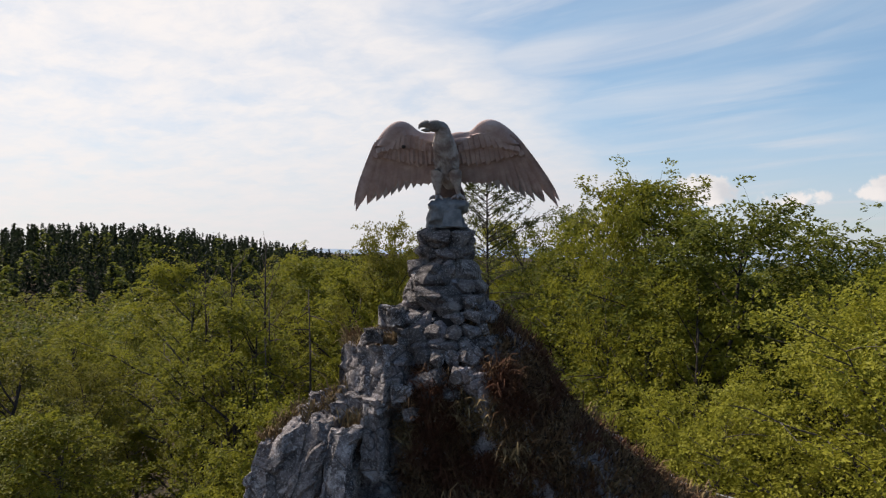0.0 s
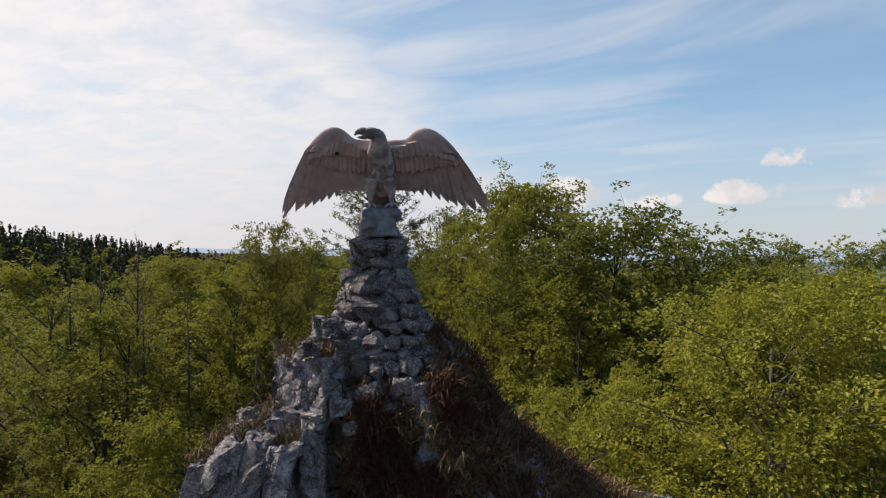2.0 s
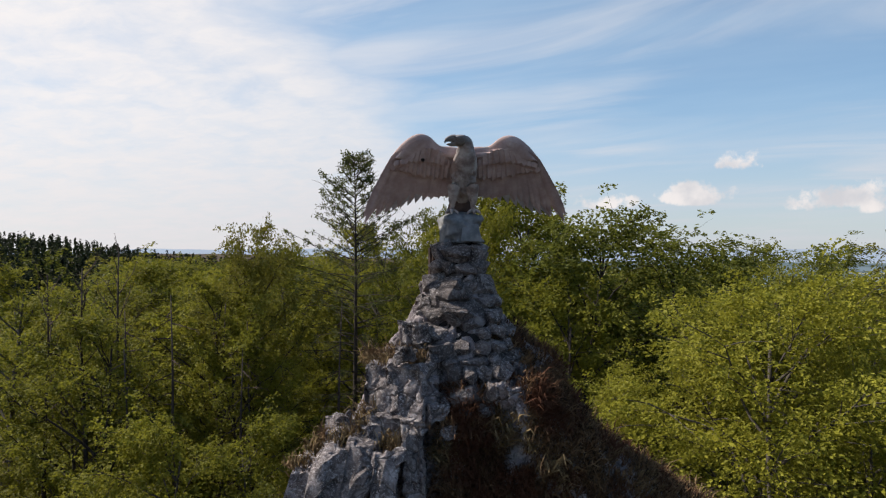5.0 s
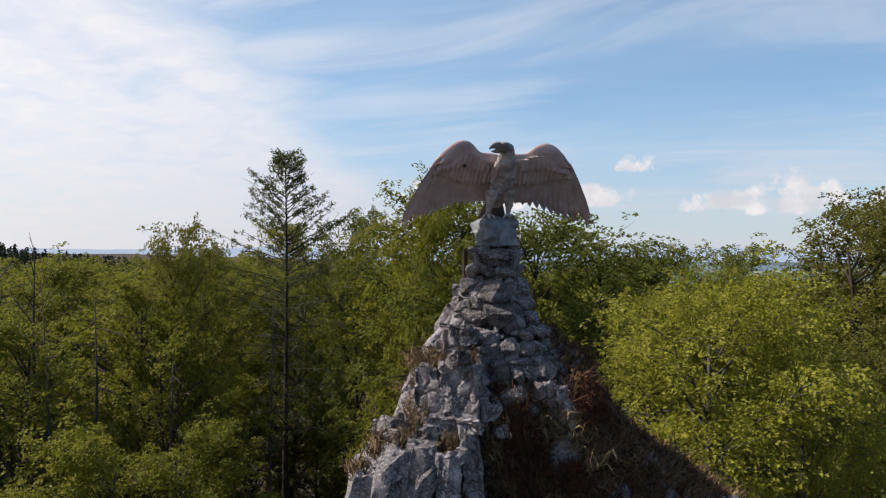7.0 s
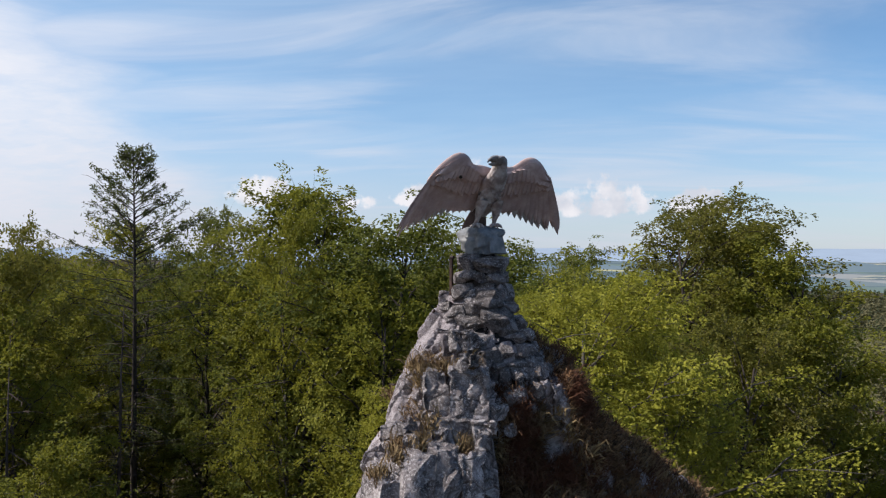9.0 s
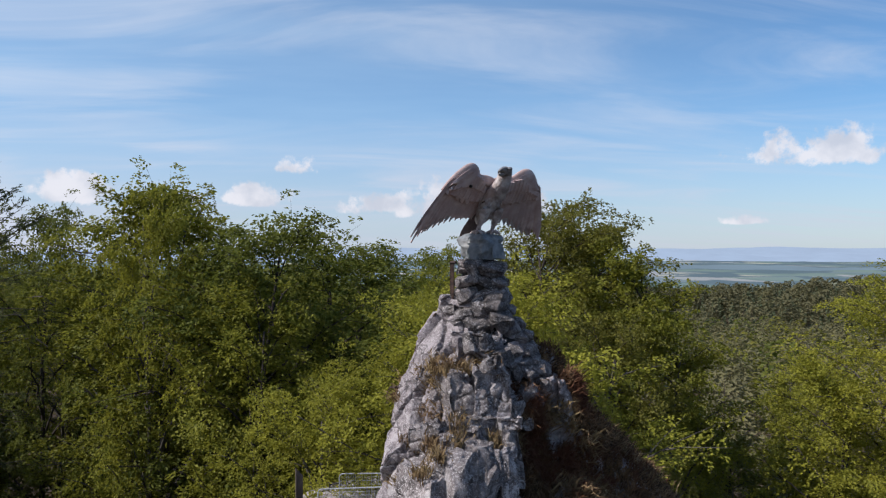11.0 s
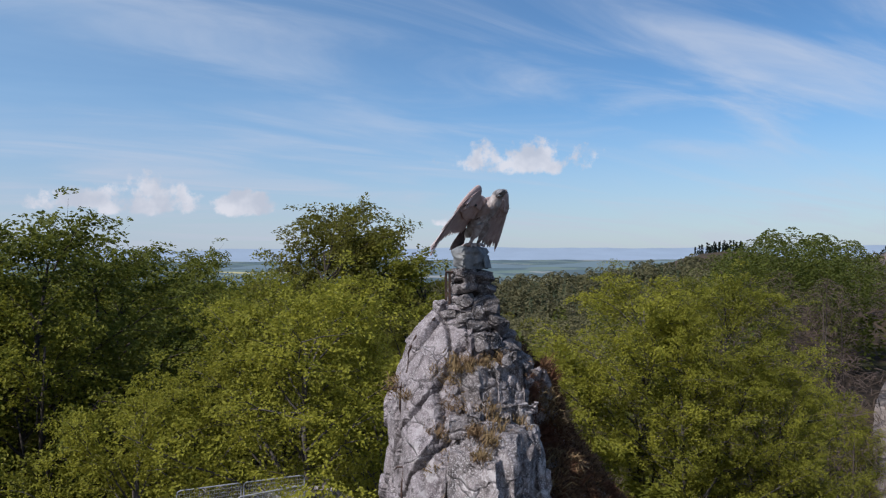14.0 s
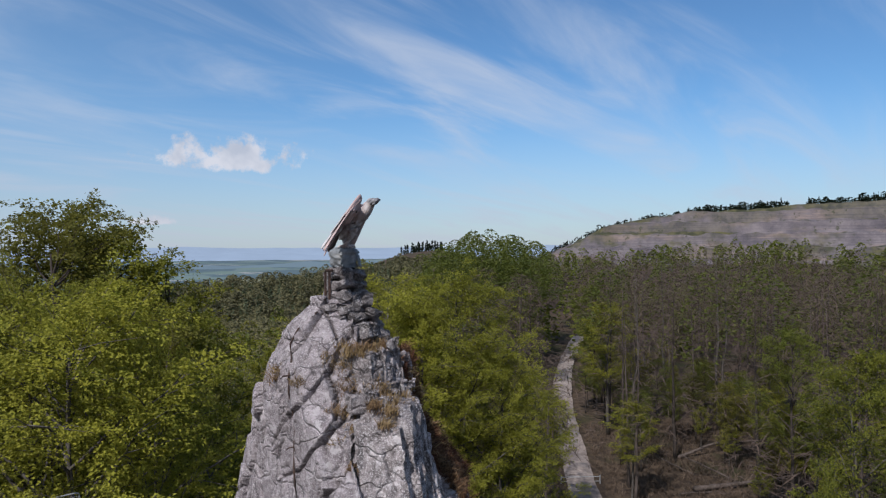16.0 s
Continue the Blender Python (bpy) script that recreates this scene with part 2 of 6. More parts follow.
def ground_material():
    mat, n, out = material("forest_floor")
    p = place_of(n)
    a, b, c = n.noise(p, 0.8, 8.0, 0.7), n.noise(p, 0.045, 5.0, 0.6), n.noise(p, 0.006, 4.0, 0.6)
    colour = n.mix(n.span(a, 0.3, 0.7), (0.026, 0.019, 0.014), (0.09, 0.064, 0.043))
    colour = n.mix(n.span(b, 0.5, 0.64, 0.0, 0.7), colour, (0.030, 0.036, 0.012))
    # fields and woods of the plain below the hills, haze put into their bluish colours
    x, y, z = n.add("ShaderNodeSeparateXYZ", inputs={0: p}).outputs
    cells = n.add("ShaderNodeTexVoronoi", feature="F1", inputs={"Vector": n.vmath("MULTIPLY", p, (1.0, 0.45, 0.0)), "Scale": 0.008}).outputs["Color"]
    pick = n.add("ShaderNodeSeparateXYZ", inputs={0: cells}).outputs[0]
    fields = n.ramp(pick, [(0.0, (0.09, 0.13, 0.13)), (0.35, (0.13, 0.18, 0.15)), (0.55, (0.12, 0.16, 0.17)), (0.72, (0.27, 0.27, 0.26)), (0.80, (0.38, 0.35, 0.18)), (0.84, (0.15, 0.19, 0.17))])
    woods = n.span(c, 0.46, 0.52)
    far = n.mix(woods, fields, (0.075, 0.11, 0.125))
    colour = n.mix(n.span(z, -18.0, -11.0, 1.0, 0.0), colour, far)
    return finish(mat, n, out, colour, 0.95, 0.0, a, 0.7, 0.1, 0.15)


def quarry_material():
    mat, n, out = material("quarry_stone")
    p = place_of(n)
    a = n.noise(p, 0.05, 8.0, 0.7)
    b = n.noise(n.vmath("MULTIPLY", p, (1, 1, 5)), 0.02, 6.0, 0.65, 0.4)
    colour = n.mix(n.span(a, 0.3, 0.7), (0.075, 0.068, 0.078), (0.165, 0.145, 0.15))
    colour = n.mix(n.span(b, 0.5, 0.66, 0.0, 0.7), colour, (0.20, 0.155, 0.135))
    nz = n.add("ShaderNodeSeparateXYZ", inputs={0: n.add("ShaderNodeNewGeometry").outputs["Normal"]}).outputs[2]
    # scrub has taken the upper benches
    z = n.add("ShaderNodeSeparateXYZ", inputs={0: p}).outputs[2]
    old = n.math("ADD", n.noise(p, 0.013, 5.0, 0.65), n.span(z, 30.0, 75.0, -0.06, 0.14, False))
    scrub = n.math("MULTIPLY", n.span(nz, 0.35, 0.75, 0.35, 1.0), n.span(old, 0.46, 0.56))
    green = n.mix(n.span(n.noise(p, 0.11, 5.0, 0.7), 0.4, 0.6), (0.035, 0.04, 0.02), (0.085, 0.08, 0.038))
    colour = n.mix(scrub, colour, green)
    lines = n.noise(n.vmath("MULTIPLY", p, (0.012, 0.012, 0.9)), 1.0, 4.0, 0.6)
    colour = n.mix(n.span(lines, 0.50, 0.60, 0.0, 0.35), colour, (0.05, 0.046, 0.055))
    colour = n.mix(n.span(n.noise(p, 0.16, 4.0, 0.7), 0.58, 0.66, 0.0, 0.8), colour, (0.045, 0.05, 0.03))
    return finish(mat, n, out, colour, 0.95, 0.0, a, 0.8, 1.5, 0.1)


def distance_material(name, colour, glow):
    """Far country whose bluish glow stands in for the haze of miles of air."""
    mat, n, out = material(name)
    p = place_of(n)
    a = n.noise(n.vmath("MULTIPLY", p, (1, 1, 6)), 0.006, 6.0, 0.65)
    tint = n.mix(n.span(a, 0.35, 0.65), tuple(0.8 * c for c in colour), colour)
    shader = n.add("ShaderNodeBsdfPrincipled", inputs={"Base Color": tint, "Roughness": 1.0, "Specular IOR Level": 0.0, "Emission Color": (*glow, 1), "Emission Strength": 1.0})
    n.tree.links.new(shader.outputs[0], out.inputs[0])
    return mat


ROCK = limestone("grey_limestone", (0.52, 0.465, 0.475), (0.21, 0.18, 0.187), 0.75)
STONE = limestone("cairn_stone", (0.29, 0.258, 0.255), (0.078, 0.069, 0.067), 0.5)
# darker limestone for the front blocks: shade and black lichen put into its colour
CRAG = limestone("lichened_shaded_limestone", (0.40, 0.355, 0.352), (0.12, 0.104, 0.102), 0.62)
MORTAR_AND_HOLE = rough_material("dark_mortar_and_hole", (0.045, 0.04, 0.037), (0.014, 0.012, 0.012), 9.0)
WING = statue_material()
BODY = body_material()
# pale paint of the wing backs, with their sunlit white put into it
PALE = rough_material("sunlit_pale_paint", (0.58, 0.56, 0.56), (0.33, 0.30, 0.30), 8.0, 0.75, bump=0.3, distance=0.01)
PLINTH = plinth_material()
BEECH_LEAF = leaf_material("beech_leaf", (0.25, 0.243, 0.030), (0.086, 0.098, 0.015), (0.385, 0.378, 0.048))
BRIGHT_LEAF = leaf_material("young_beech_leaf", (0.31, 0.30, 0.036), (0.135, 0.14, 0.020), (0.435, 0.425, 0.055))
OLIVE_LEAF = leaf_material("olive_leaf", (0.189, 0.176, 0.029), (0.073, 0.077, 0.019), (0.292, 0.275, 0.047))
DARK_LEAF = leaf_material("dark_leaf", (0.15, 0.163, 0.026), (0.057, 0.073, 0.017), (0.25, 0.268, 0.04))
LARCH_LEAF = leaf_material("larch_needles", (0.115, 0.13, 0.045), (0.055, 0.066, 0.028), (0.16, 0.18, 0.05))
SPRUCE_LEAF = leaf_material("spruce_needles", (0.032, 0.045, 0.024), (0.012, 0.019, 0.013), (0.03, 0.04, 0.015))
# leaf colours lifted for the far slopes: the haze is put into them
HAZY_SPRUCE = leaf_material("hazed_spruce_needles", (0.15, 0.175, 0.095), (0.09, 0.112, 0.070), (0.14, 0.16, 0.07))
HAZY_WOOD = leaf_material("hazed_leafing_wood", (0.20, 0.185, 0.085), (0.115, 0.11, 0.06), (0.20, 0.19, 0.09))
BARK = rough_material("grey_bark", (0.13, 0.115, 0.10), (0.045, 0.04, 0.035), 5.0, stretch=(1, 1, 0.3))
DARK_BARK = rough_material("dark_bark", (0.075, 0.06, 0.05), (0.022, 0.018, 0.016), 5.0, stretch=(1, 1, 0.3))
DEAD_WOOD = rough_material("dead_wood", (0.13, 0.105, 0.09), (0.05, 0.038, 0.032), 5.0, stretch=(1, 1, 0.3))
TWIG = rough_material("brown_twigs", (0.11, 0.078, 0.063), (0.05, 0.036, 0.03), 2.0)
HEAD = rough_material("slate_grey_paint", (0.36, 0.355, 0.365), (0.12, 0.118, 0.125), 14.0, 0.6, bump=0.4, distance=0.008)
# the tail is a darker brown than the wings
TAIL = rough_material("dark_brown_tail", (0.15, 0.105, 0.095), (0.05, 0.038, 0.036), 8.0, 0.75, bump=0.3, distance=0.01)
GRASS = blade_material("dry_grass_blades", (0.30, 0.22, 0.11), (0.12, 0.075, 0.035), (0.17, 0.11, 0.06))
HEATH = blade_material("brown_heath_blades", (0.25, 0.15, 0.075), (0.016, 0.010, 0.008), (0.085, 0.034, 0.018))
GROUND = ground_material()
QUARRY = quarry_material()
ROAD = rough_material("gravel_road", (0.34, 0.285, 0.25), (0.20, 0.165, 0.145), 1.6)
STEEL = rough_material("galvanised_steel", (0.42, 0.43, 0.44), (0.25, 0.26, 0.27), 20.0, 0.45, bump=0.1)
RUST_AND_RECESS = rough_material("rusted_iron_and_recess", (0.10, 0.06, 0.045), (0.03, 0.022, 0.02), 18.0, 0.8)
BROWN_TWIG = leaf_material("brown_twig_haze", (0.17, 0.125, 0.098), (0.075, 0.054, 0.043), (0.11, 0.08, 0.06))
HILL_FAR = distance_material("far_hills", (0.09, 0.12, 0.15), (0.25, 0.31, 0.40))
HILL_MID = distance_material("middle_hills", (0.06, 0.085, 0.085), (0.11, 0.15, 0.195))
BRUSH = blade_material("brushwood_stalks", (0.16, 0.12, 0.088), (0.045, 0.032, 0.024), (0.085, 0.06, 0.042))


# building blocks
class Soup:
    """Vertices and faces gathered in lists, to make one mesh."""

    def __init__(self):
        self.verts, self.faces = [], []

    def add(self, verts, faces):
        k = len(self.verts)
        self.verts.extend(verts)
        self.faces.extend([tuple(i + k for i in f) for f in faces])

    def tube(self, points, radii, sides=6, cap=True):
        k, count = len(self.verts), len(points)
        for i, (p, r) in enumerate(zip(points, radii)):
            t = (points[min(i + 1, count - 1)] - points[max(i - 1, 0)]).normalized()
            a = t.cross(Vector((0.31, 0.95, 0.05)) if abs(t.z) > 0.9 else Vector((0, 0, 1))).normalized()
            b = t.cross(a)
            for j in range(sides):
                w = 2 * math.pi * j / sides
                self.verts.append(tuple(p + r * (math.cos(w) * a + math.sin(w) * b)))
        for i in range(count - 1):
            for j in range(sides):
                q, s = k + i * sides + j, k + i * sides + (j + 1) % sides
                self.faces.append((q, s, s + sides, q + sides))
        if cap:
            self.faces.append(tuple(range(k + sides - 1, k - 1, -1)))
            self.faces.append(tuple(k + (count - 1) * sides + j for j in range(sides)))

    def mesh(self, name, mat, smooth=False):
        me = bpy.data.meshes.new(name)
        me.from_pydata([tuple(v) for v in self.verts], [], self.faces)
        me.materials.append(mat)
        if smooth:
            me.shade_smooth()
        me.update()
        return me


def part(name, me, parent, label="", m=None):
    """Links a mesh as one object under a thing or a part."""
    ob = new(name, me)
    ob.parent = parent
    if m is not None:
        ob.matrix_basis = m
    if label:
        tagged(ob, label)
    return ob


def array_mesh(name, verts, faces, mat, smooth=False):
    me = bpy.data.meshes.new(name)
    me.from_pydata(verts, [], faces)
    me.materials.append(mat)
    if smooth:
        me.shade_smooth()
    me.update()
    return me


def leaf_quads(rng, centres, ways, normals, length, width):
    """Folded four-cornered leaves: vertices and faces."""
    n = len(centres)
    ways = ways / np.linalg.norm(ways, axis=1, keepdims=True)
    side = np.cross(normals, ways)
    side /= np.linalg.norm(side, axis=1, keepdims=True) + 1e-9
    up = np.cross(ways, side)
    l = length * rng.uniform(0.7, 1.25, (n, 1))
    w = width * rng.uniform(0.7, 1.25, (n, 1))
    v = np.empty((n, 4, 3))
    v[:, 0] = centres - ways * l / 2
    v[:, 1] = centres + side * w / 2 + up * w * 0.18
    v[:, 2] = centres + ways * l / 2 - up * l * 0.12
    v[:, 3] = centres - side * w / 2 + up * w * 0.18
    return v.reshape(-1, 3), np.arange(4 * n).reshape(-1, 4)


def bent_way(rng, p, way, length, steps, lift, wobble):
    """A limb's line: it starts at p and bends by lift towards its end."""
    points, d = [p.copy()], way.normalized()
    for i in range(steps):
        d = (d + Vector((rng.normal() * wobble, rng.normal() * wobble, lift / steps + rng.normal() * wobble * 0.5))).normalized()
        points.append(points[-1] + d * (length / steps))
    return points


def on_line(points, s):
    k = min(s, 0.9999) * (len(points) - 1)
    i = int(k)
    return points[i].lerp(points[i + 1], k - i), (points[i + 1] - points[i]).normalized()


def broadleaf(name, seed, H, base, R, limbs, subs, sprays, leaves, leaf, mats, lean=0.0, spray=1.0, gap=0.0, fine=True):
    """A forest tree: trunk, arching limbs, side branches and level sprays of leaves. Returns its Empty."""
    rng = np.random.default_rng(seed)
    wood, axis = Soup(), []
    wander = rng.normal(0, 0.012 * H, (9, 2)).cumsum(axis=0) * np.linspace(0, 1, 9)[:, None]
    trunk = [Vector((wander[i, 0] + lean * H * (i / 8) ** 2, wander[i, 1], H * 0.93 * i / 8)) for i in range(9)]
    r0 = 0.0115 * H
    wood.tube(trunk, [r0 * (1.25 if i == 0 else 1 - 0.85 * i / 8) for i in range(9)], 7)
    spots, outs = [], []
    mid, half = H * (base + 1.0) / 2, H * (1.0 - base) / 2
    for i in range(limbs):
        v = 1 - 1.85 * ((i + rng.uniform(0.1, 0.9)) / limbs) ** 1.3
        az = 2.4 * i + rng.uniform(-0.5, 0.5)
        reach = R * math.sqrt(max(0.02, 1 - abs(v) ** 2.3)) * rng.uniform(0.72, 1.12)
        end = Vector((math.cos(az) * reach, math.sin(az) * reach, mid + half * v * rng.uniform(0.88, 1.0)))
        s = max(base * 0.8, min(0.96, (end.z - 0.55 * reach - 0.04 * H) / (0.93 * H)))
        p, _ = on_line(trunk, s)
        L = (end - p).length
        bow = p.lerp(end, 0.55) + Vector((0, 0, 0.10 * L)) + Vector(rng.normal(0, 0.05 * L, 3))
        line = [p.lerp(bow, k / 6).lerp(bow.lerp(end, k / 6), k / 6) + Vector(rng.normal(0, 0.018 * L, 3)) * (k > 0) for k in range(7)]
        rl = r0 * 0.34 * (0.45 + 0.55 * L / R) * (1 - 0.45 * s)
        wood.tube(line if fine else line[::2], [rl * (1 - 0.85 * k / 6) for k in range(0, 7, 1 if fine else 2)], 5 if fine else 3, False)
        for j in range(subs):
            sj = 0.30 + 0.70 * (j + rng.uniform(0.2, 0.8)) / subs
            q, t = on_line(line, sj)
            turn = (1 if j % 2 else -1) * radians(rng.uniform(28, 75)) if j < subs - 1 else 0.0
            side = Matrix.Rotation(turn, 3, "Z") @ t
            side.z = 0.45 * side.z + rng.uniform(-0.15, 0.3)
            Lb = R * (0.40 - 0.14 * sj) * rng.uniform(0.7, 1.3)
            branch = bent_way(rng, q, side, Lb, 3, -0.2, 0.12)
            if fine:
                wood.tube([branch[0], branch[1], branch[3]], [rl * 0.38, rl * 0.26, rl * 0.06], 3, False)
            for k in range(sprays):
                c, d = on_line(branch, 0.1 + 0.9 * (k + rng.uniform(0.3, 0.9)) / sprays)
                if rng.uniform() < gap:
                    continue
                spots.append(c + Vector(rng.normal(0, 0.25, 3)))
                outs.append(Vector((d.x, d.y, 0.35 * d.z - 0.1)) + Vector(rng.normal(0, 0.25, 3)))
    spots, outs = np.array(spots), np.array(outs)
    outs /= np.linalg.norm(outs, axis=1, keepdims=True)
    n = len(spots)
    level = np.array([0, 0, 1.0]) + rng.normal(0, 0.3, (n, 3))
    across = np.cross(level, outs)
    across /= np.linalg.norm(across, axis=1, keepdims=True)
    level = np.cross(outs, across)
    size = spray * rng.uniform(0.7, 1.25, (n, 1, 1))
    along = rng.uniform(-0.5, 0.55, (n, leaves, 1))
    off = rng.uniform(-1, 1, (n, leaves, 1)) * (0.36 - 0.35 * np.abs(along))
    centres = spots[:, None] + size * (along * outs[:, None] + off * across[:, None]) + level[:, None] * rng.normal(0, 0.07, (n, leaves, 1)) * spray
    centres[:, :, 2] -= 0.16 * (along[:, :, 0] + 0.5) ** 2
    ways = outs[:, None] * 0.8 + np.sign(off) * across[:, None] * 0.7 + rng.normal(0, 0.3, (n, leaves, 3))
    normals = level[:, None] + rng.normal(0, 0.42, (n, leaves, 3))
    verts, faces = leaf_quads(rng, centres.reshape(-1, 3), ways.reshape(-1, 3), normals.reshape(-1, 3), leaf, leaf * 0.66)
    # larger leaf bunches deeper in the crown
    k = 6 * n
    deep = np.repeat(spots, 6, axis=0) * np.array([0.80, 0.80, 1.0]) + rng.normal(0, 0.35, (k, 3)) - np.array([0, 0, 0.7])
    more, more_faces = leaf_quads(rng, deep, rng.normal(0, 1, (k, 3)) * np.array([1, 1, 0.35]), np.array([0, 0, 1.0]) + rng.normal(0, 0.35, (k, 3)), 1.25 * leaf, 0.85 * leaf)
    verts, faces = np.concatenate([verts, more]), np.concatenate([faces, more_faces + len(verts)])
    tree = new(name)
    part("trunk", wood.mesh("trunk", mats[0], True), tree)
    part("crown", array_mesh("crown", verts, faces, mats[1]), tree)
    return tree


def larch_tree(seed, H):
    """A tall larch: a straight stem, thin drooping boughs, soft tufts of needles near the top."""
    rng = np.random.default_rng(seed)
    wood = Soup()
    stem = [Vector((0.05 * math.sin(i), 0.04 * math.cos(1.7 * i), H * i / 10)) for i in range(11)]
    wood.tube(stem, [0.33 * (1 - 0.94 * i / 10) for i in range(11)], 7)
    spots, outs = [], []
    for i in range(135):
        u = ((i + rng.uniform()) / 135) ** 0.75
        z = H * (0.52 + 0.475 * u)
        p, _ = on_line(stem, z / H)
        az = rng.uniform(0, 2 * math.pi)
        thin = u < 0.42
        L = (0.3 + 4.5 * min(1.0, (1 - u) / 0.40) ** 0.8) * rng.uniform(0.55, 1.15) * (0.75 if thin else 1.0)
        el = radians(4 + 42 * u ** 1.5 + rng.uniform(-12, 10))
        line = bent_way(rng, p, Vector((math.cos(az) * math.cos(el), math.sin(az) * math.cos(el), math.sin(el))), L, 5, -0.28 if u < 0.6 else 0.12, 0.06)
        wood.tube(line, [0.035 * (1 - 0.14 * k) for k in range(6)], 3, False)
        for j in range(7):
            q, t = on_line(line, 0.25 + 0.75 * j / 6)
            side = Matrix.Rotation((1 if j % 2 else -1) * radians(rng.uniform(35, 75)), 3, "Z") @ t
            side.z -= 0.25
            twig = bent_way(rng, q, side, rng.uniform(0.25, 0.7), 2, -0.3, 0.1)
            wood.tube(twig, [0.012, 0.009, 0.004], 3, False)
            if rng.uniform() < (0.5 if thin else 0.62):
                for s in (0.3, 0.65, 1.0):
                    spots.append(on_line(twig, s)[0])
                    outs.append(t)
    spots = np.repeat(np.array(spots), 6, axis=0) + rng.normal(0, 0.08, (len(spots) * 6, 3))
    ways = np.repeat(np.array(outs), 6, axis=0) + rng.normal(0, 0.9, (len(spots), 3))
    verts, faces = leaf_quads(rng, spots, ways, rng.normal(0, 1, (len(spots), 3)), 0.24, 0.06)
    tree = new("larch_tree")
    part("trunk", wood.mesh("trunk", DARK_BARK, True), tree)
    part("crown", array_mesh("crown", verts, faces, LARCH_LEAF), tree)
    return tree


def bare_tree(seed, H, mat=None, conifer=False):
    """A leafless or dead forest tree with fine brown twigs."""
    rng = np.random.default_rng(seed)
    wood, twigs = Soup(), Soup()
    wander = rng.normal(0, 0.006 * H, (9, 2)).cumsum(axis=0)
    stem = [Vector((wander[i, 0], wander[i, 1], H * i / 8)) for i in range(9)]
    wood.tube(stem, [0.009 * H * (1 - 0.92 * i / 8) for i in range(9)], 6)
    for i in range(40):
        u = (i + rng.uniform()) / 40
        p, _ = on_line(stem, 0.3 + 0.69 * u)
        az = 2.4 * i + rng.uniform(-0.6, 0.6)
        L = (0.12 * H * (1 - 0.8 * u) + 0.5) * rng.uniform(0.5, 1.2) * (0.7 if conifer else 1.0)
        el = radians(rng.uniform(-25, 15) if conifer else 25 + 35 * u)
        line = bent_way(rng, p, Vector((math.cos(az) * math.cos(el), math.sin(az) * math.cos(el), math.sin(el))), L, 4, -0.3 if conifer else 0.15, 0.09)
        twigs.tube(line, [0.035 * (1 - 0.2 * k) for k in range(5)], 3, False)
        for j in range(5):
            q, t = on_line(line, 0.3 + 0.7 * j / 4)
            side = Matrix.Rotation((1 if j % 2 else -1) * radians(rng.uniform(30, 60)), 3, "Z") @ t
            twigs.tube(bent_way(rng, q, side, L * 0.4 * rng.uniform(0.6, 1.2), 2, 0.0, 0.15), [0.014, 0.01, 0.005], 3, False)
    tree = new("bare_tree")
    part("trunk", wood.mesh("trunk", mat or DEAD_WOOD, True), tree)
    tagged(part("branchwork", twigs.mesh("branchwork", TWIG), tree), kind="stuff")
    return tree


# the ground, one sheet out to the horizon
def bump(v, mid, half):
    return math.exp(-((v - mid) / half) ** 2)


def step(v, lo, hi):
    u = min(1.0, max(0.0, (v - lo) / (hi - lo)))
    return u * u * (3 - 2 * u)


def ground_at(x, y):
    """Height of the ground in the plan."""
    r, b = math.hypot(x, y - 9), math.degrees(math.atan2(x, y - 9))
    z = -35.0 + 1.2 * noise.noise(Vector((x * 0.05, y * 0.05, 0))) + 7.0 * noise.noise(Vector((x * 0.006, y * 0.006, 3.0))) * step(r, 90, 300)
    z -= 30 * step(r, 420, 1300) * step(b, -8, 25) * (1 - step(b, 135, 170))
    z += 31 * step(r, 190, 430) * bump(b, -30, 25) * (1 - 0.6 * step(r, 450, 1200))
    z -= 6 * bump(r, 190, 90) * bump(b, 70, 18)
    z += 13 * bump(r, 390, 110) * bump(b, 91, 14)
    z += 30 * bump(r, 620, 150) * bump(b, 92, 8)
    z += 22 * step(r, 280, 520) * bump(b, 120, 20)
    return z


def build_ground():
    radii = [0.0] + [4.0 * (1.073 ** i - 1) / 0.073 for i in range(1, 68)]
    verts, faces, around = [(0, 9, ground_at(0, 9))], [], 220
    for r in radii[1:]:
        for j in range(around):
            w = 2 * math.pi * j / around
            x, y = r * math.sin(w), 9 + r * math.cos(w)
            verts.append((x, y, ground_at(x, y)))
    for j in range(around):
        faces.append((0, 1 + (j + 1) % around, 1 + j))
    for i in range(len(radii) - 2):
        for j in range(around):
            a, b = 1 + i * around + j, 1 + i * around + (j + 1) % around
            faces.append((a, b, b + around, a + around))
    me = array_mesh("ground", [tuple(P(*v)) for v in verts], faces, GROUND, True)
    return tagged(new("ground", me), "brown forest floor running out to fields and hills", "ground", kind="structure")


build_ground()


def build_far_hills(name, radius, top, wave, seed, mat, lo, hi):
    """A ridge on the horizon."""
    verts, faces, count = [], [], 260
    for j in range(count + 1):
        b = radians(lo + (hi - lo) * j / count)
        h = top + wave * noise.fractal(Vector((b * 5, seed, 0)), 1.0, 2.0, 5)
        for rr, z in ((radius - 260, -95), (radius, h), (radius + 160, -95)):
            verts.append(tuple(P(rr * math.sin(b), 9 + rr * math.cos(b), z)))
    for j in range(count):
        for k in range(2):
            a = 3 * j + k
            faces.append((a, a + 3, a + 4, a + 1))
    tagged(new(name, array_mesh(name, verts, faces, mat, True)), "blue hazy wooded ridge on the horizon", "hills", kind="structure")


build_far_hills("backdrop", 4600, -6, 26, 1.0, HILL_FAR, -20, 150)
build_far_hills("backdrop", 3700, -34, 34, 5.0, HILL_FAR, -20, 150)
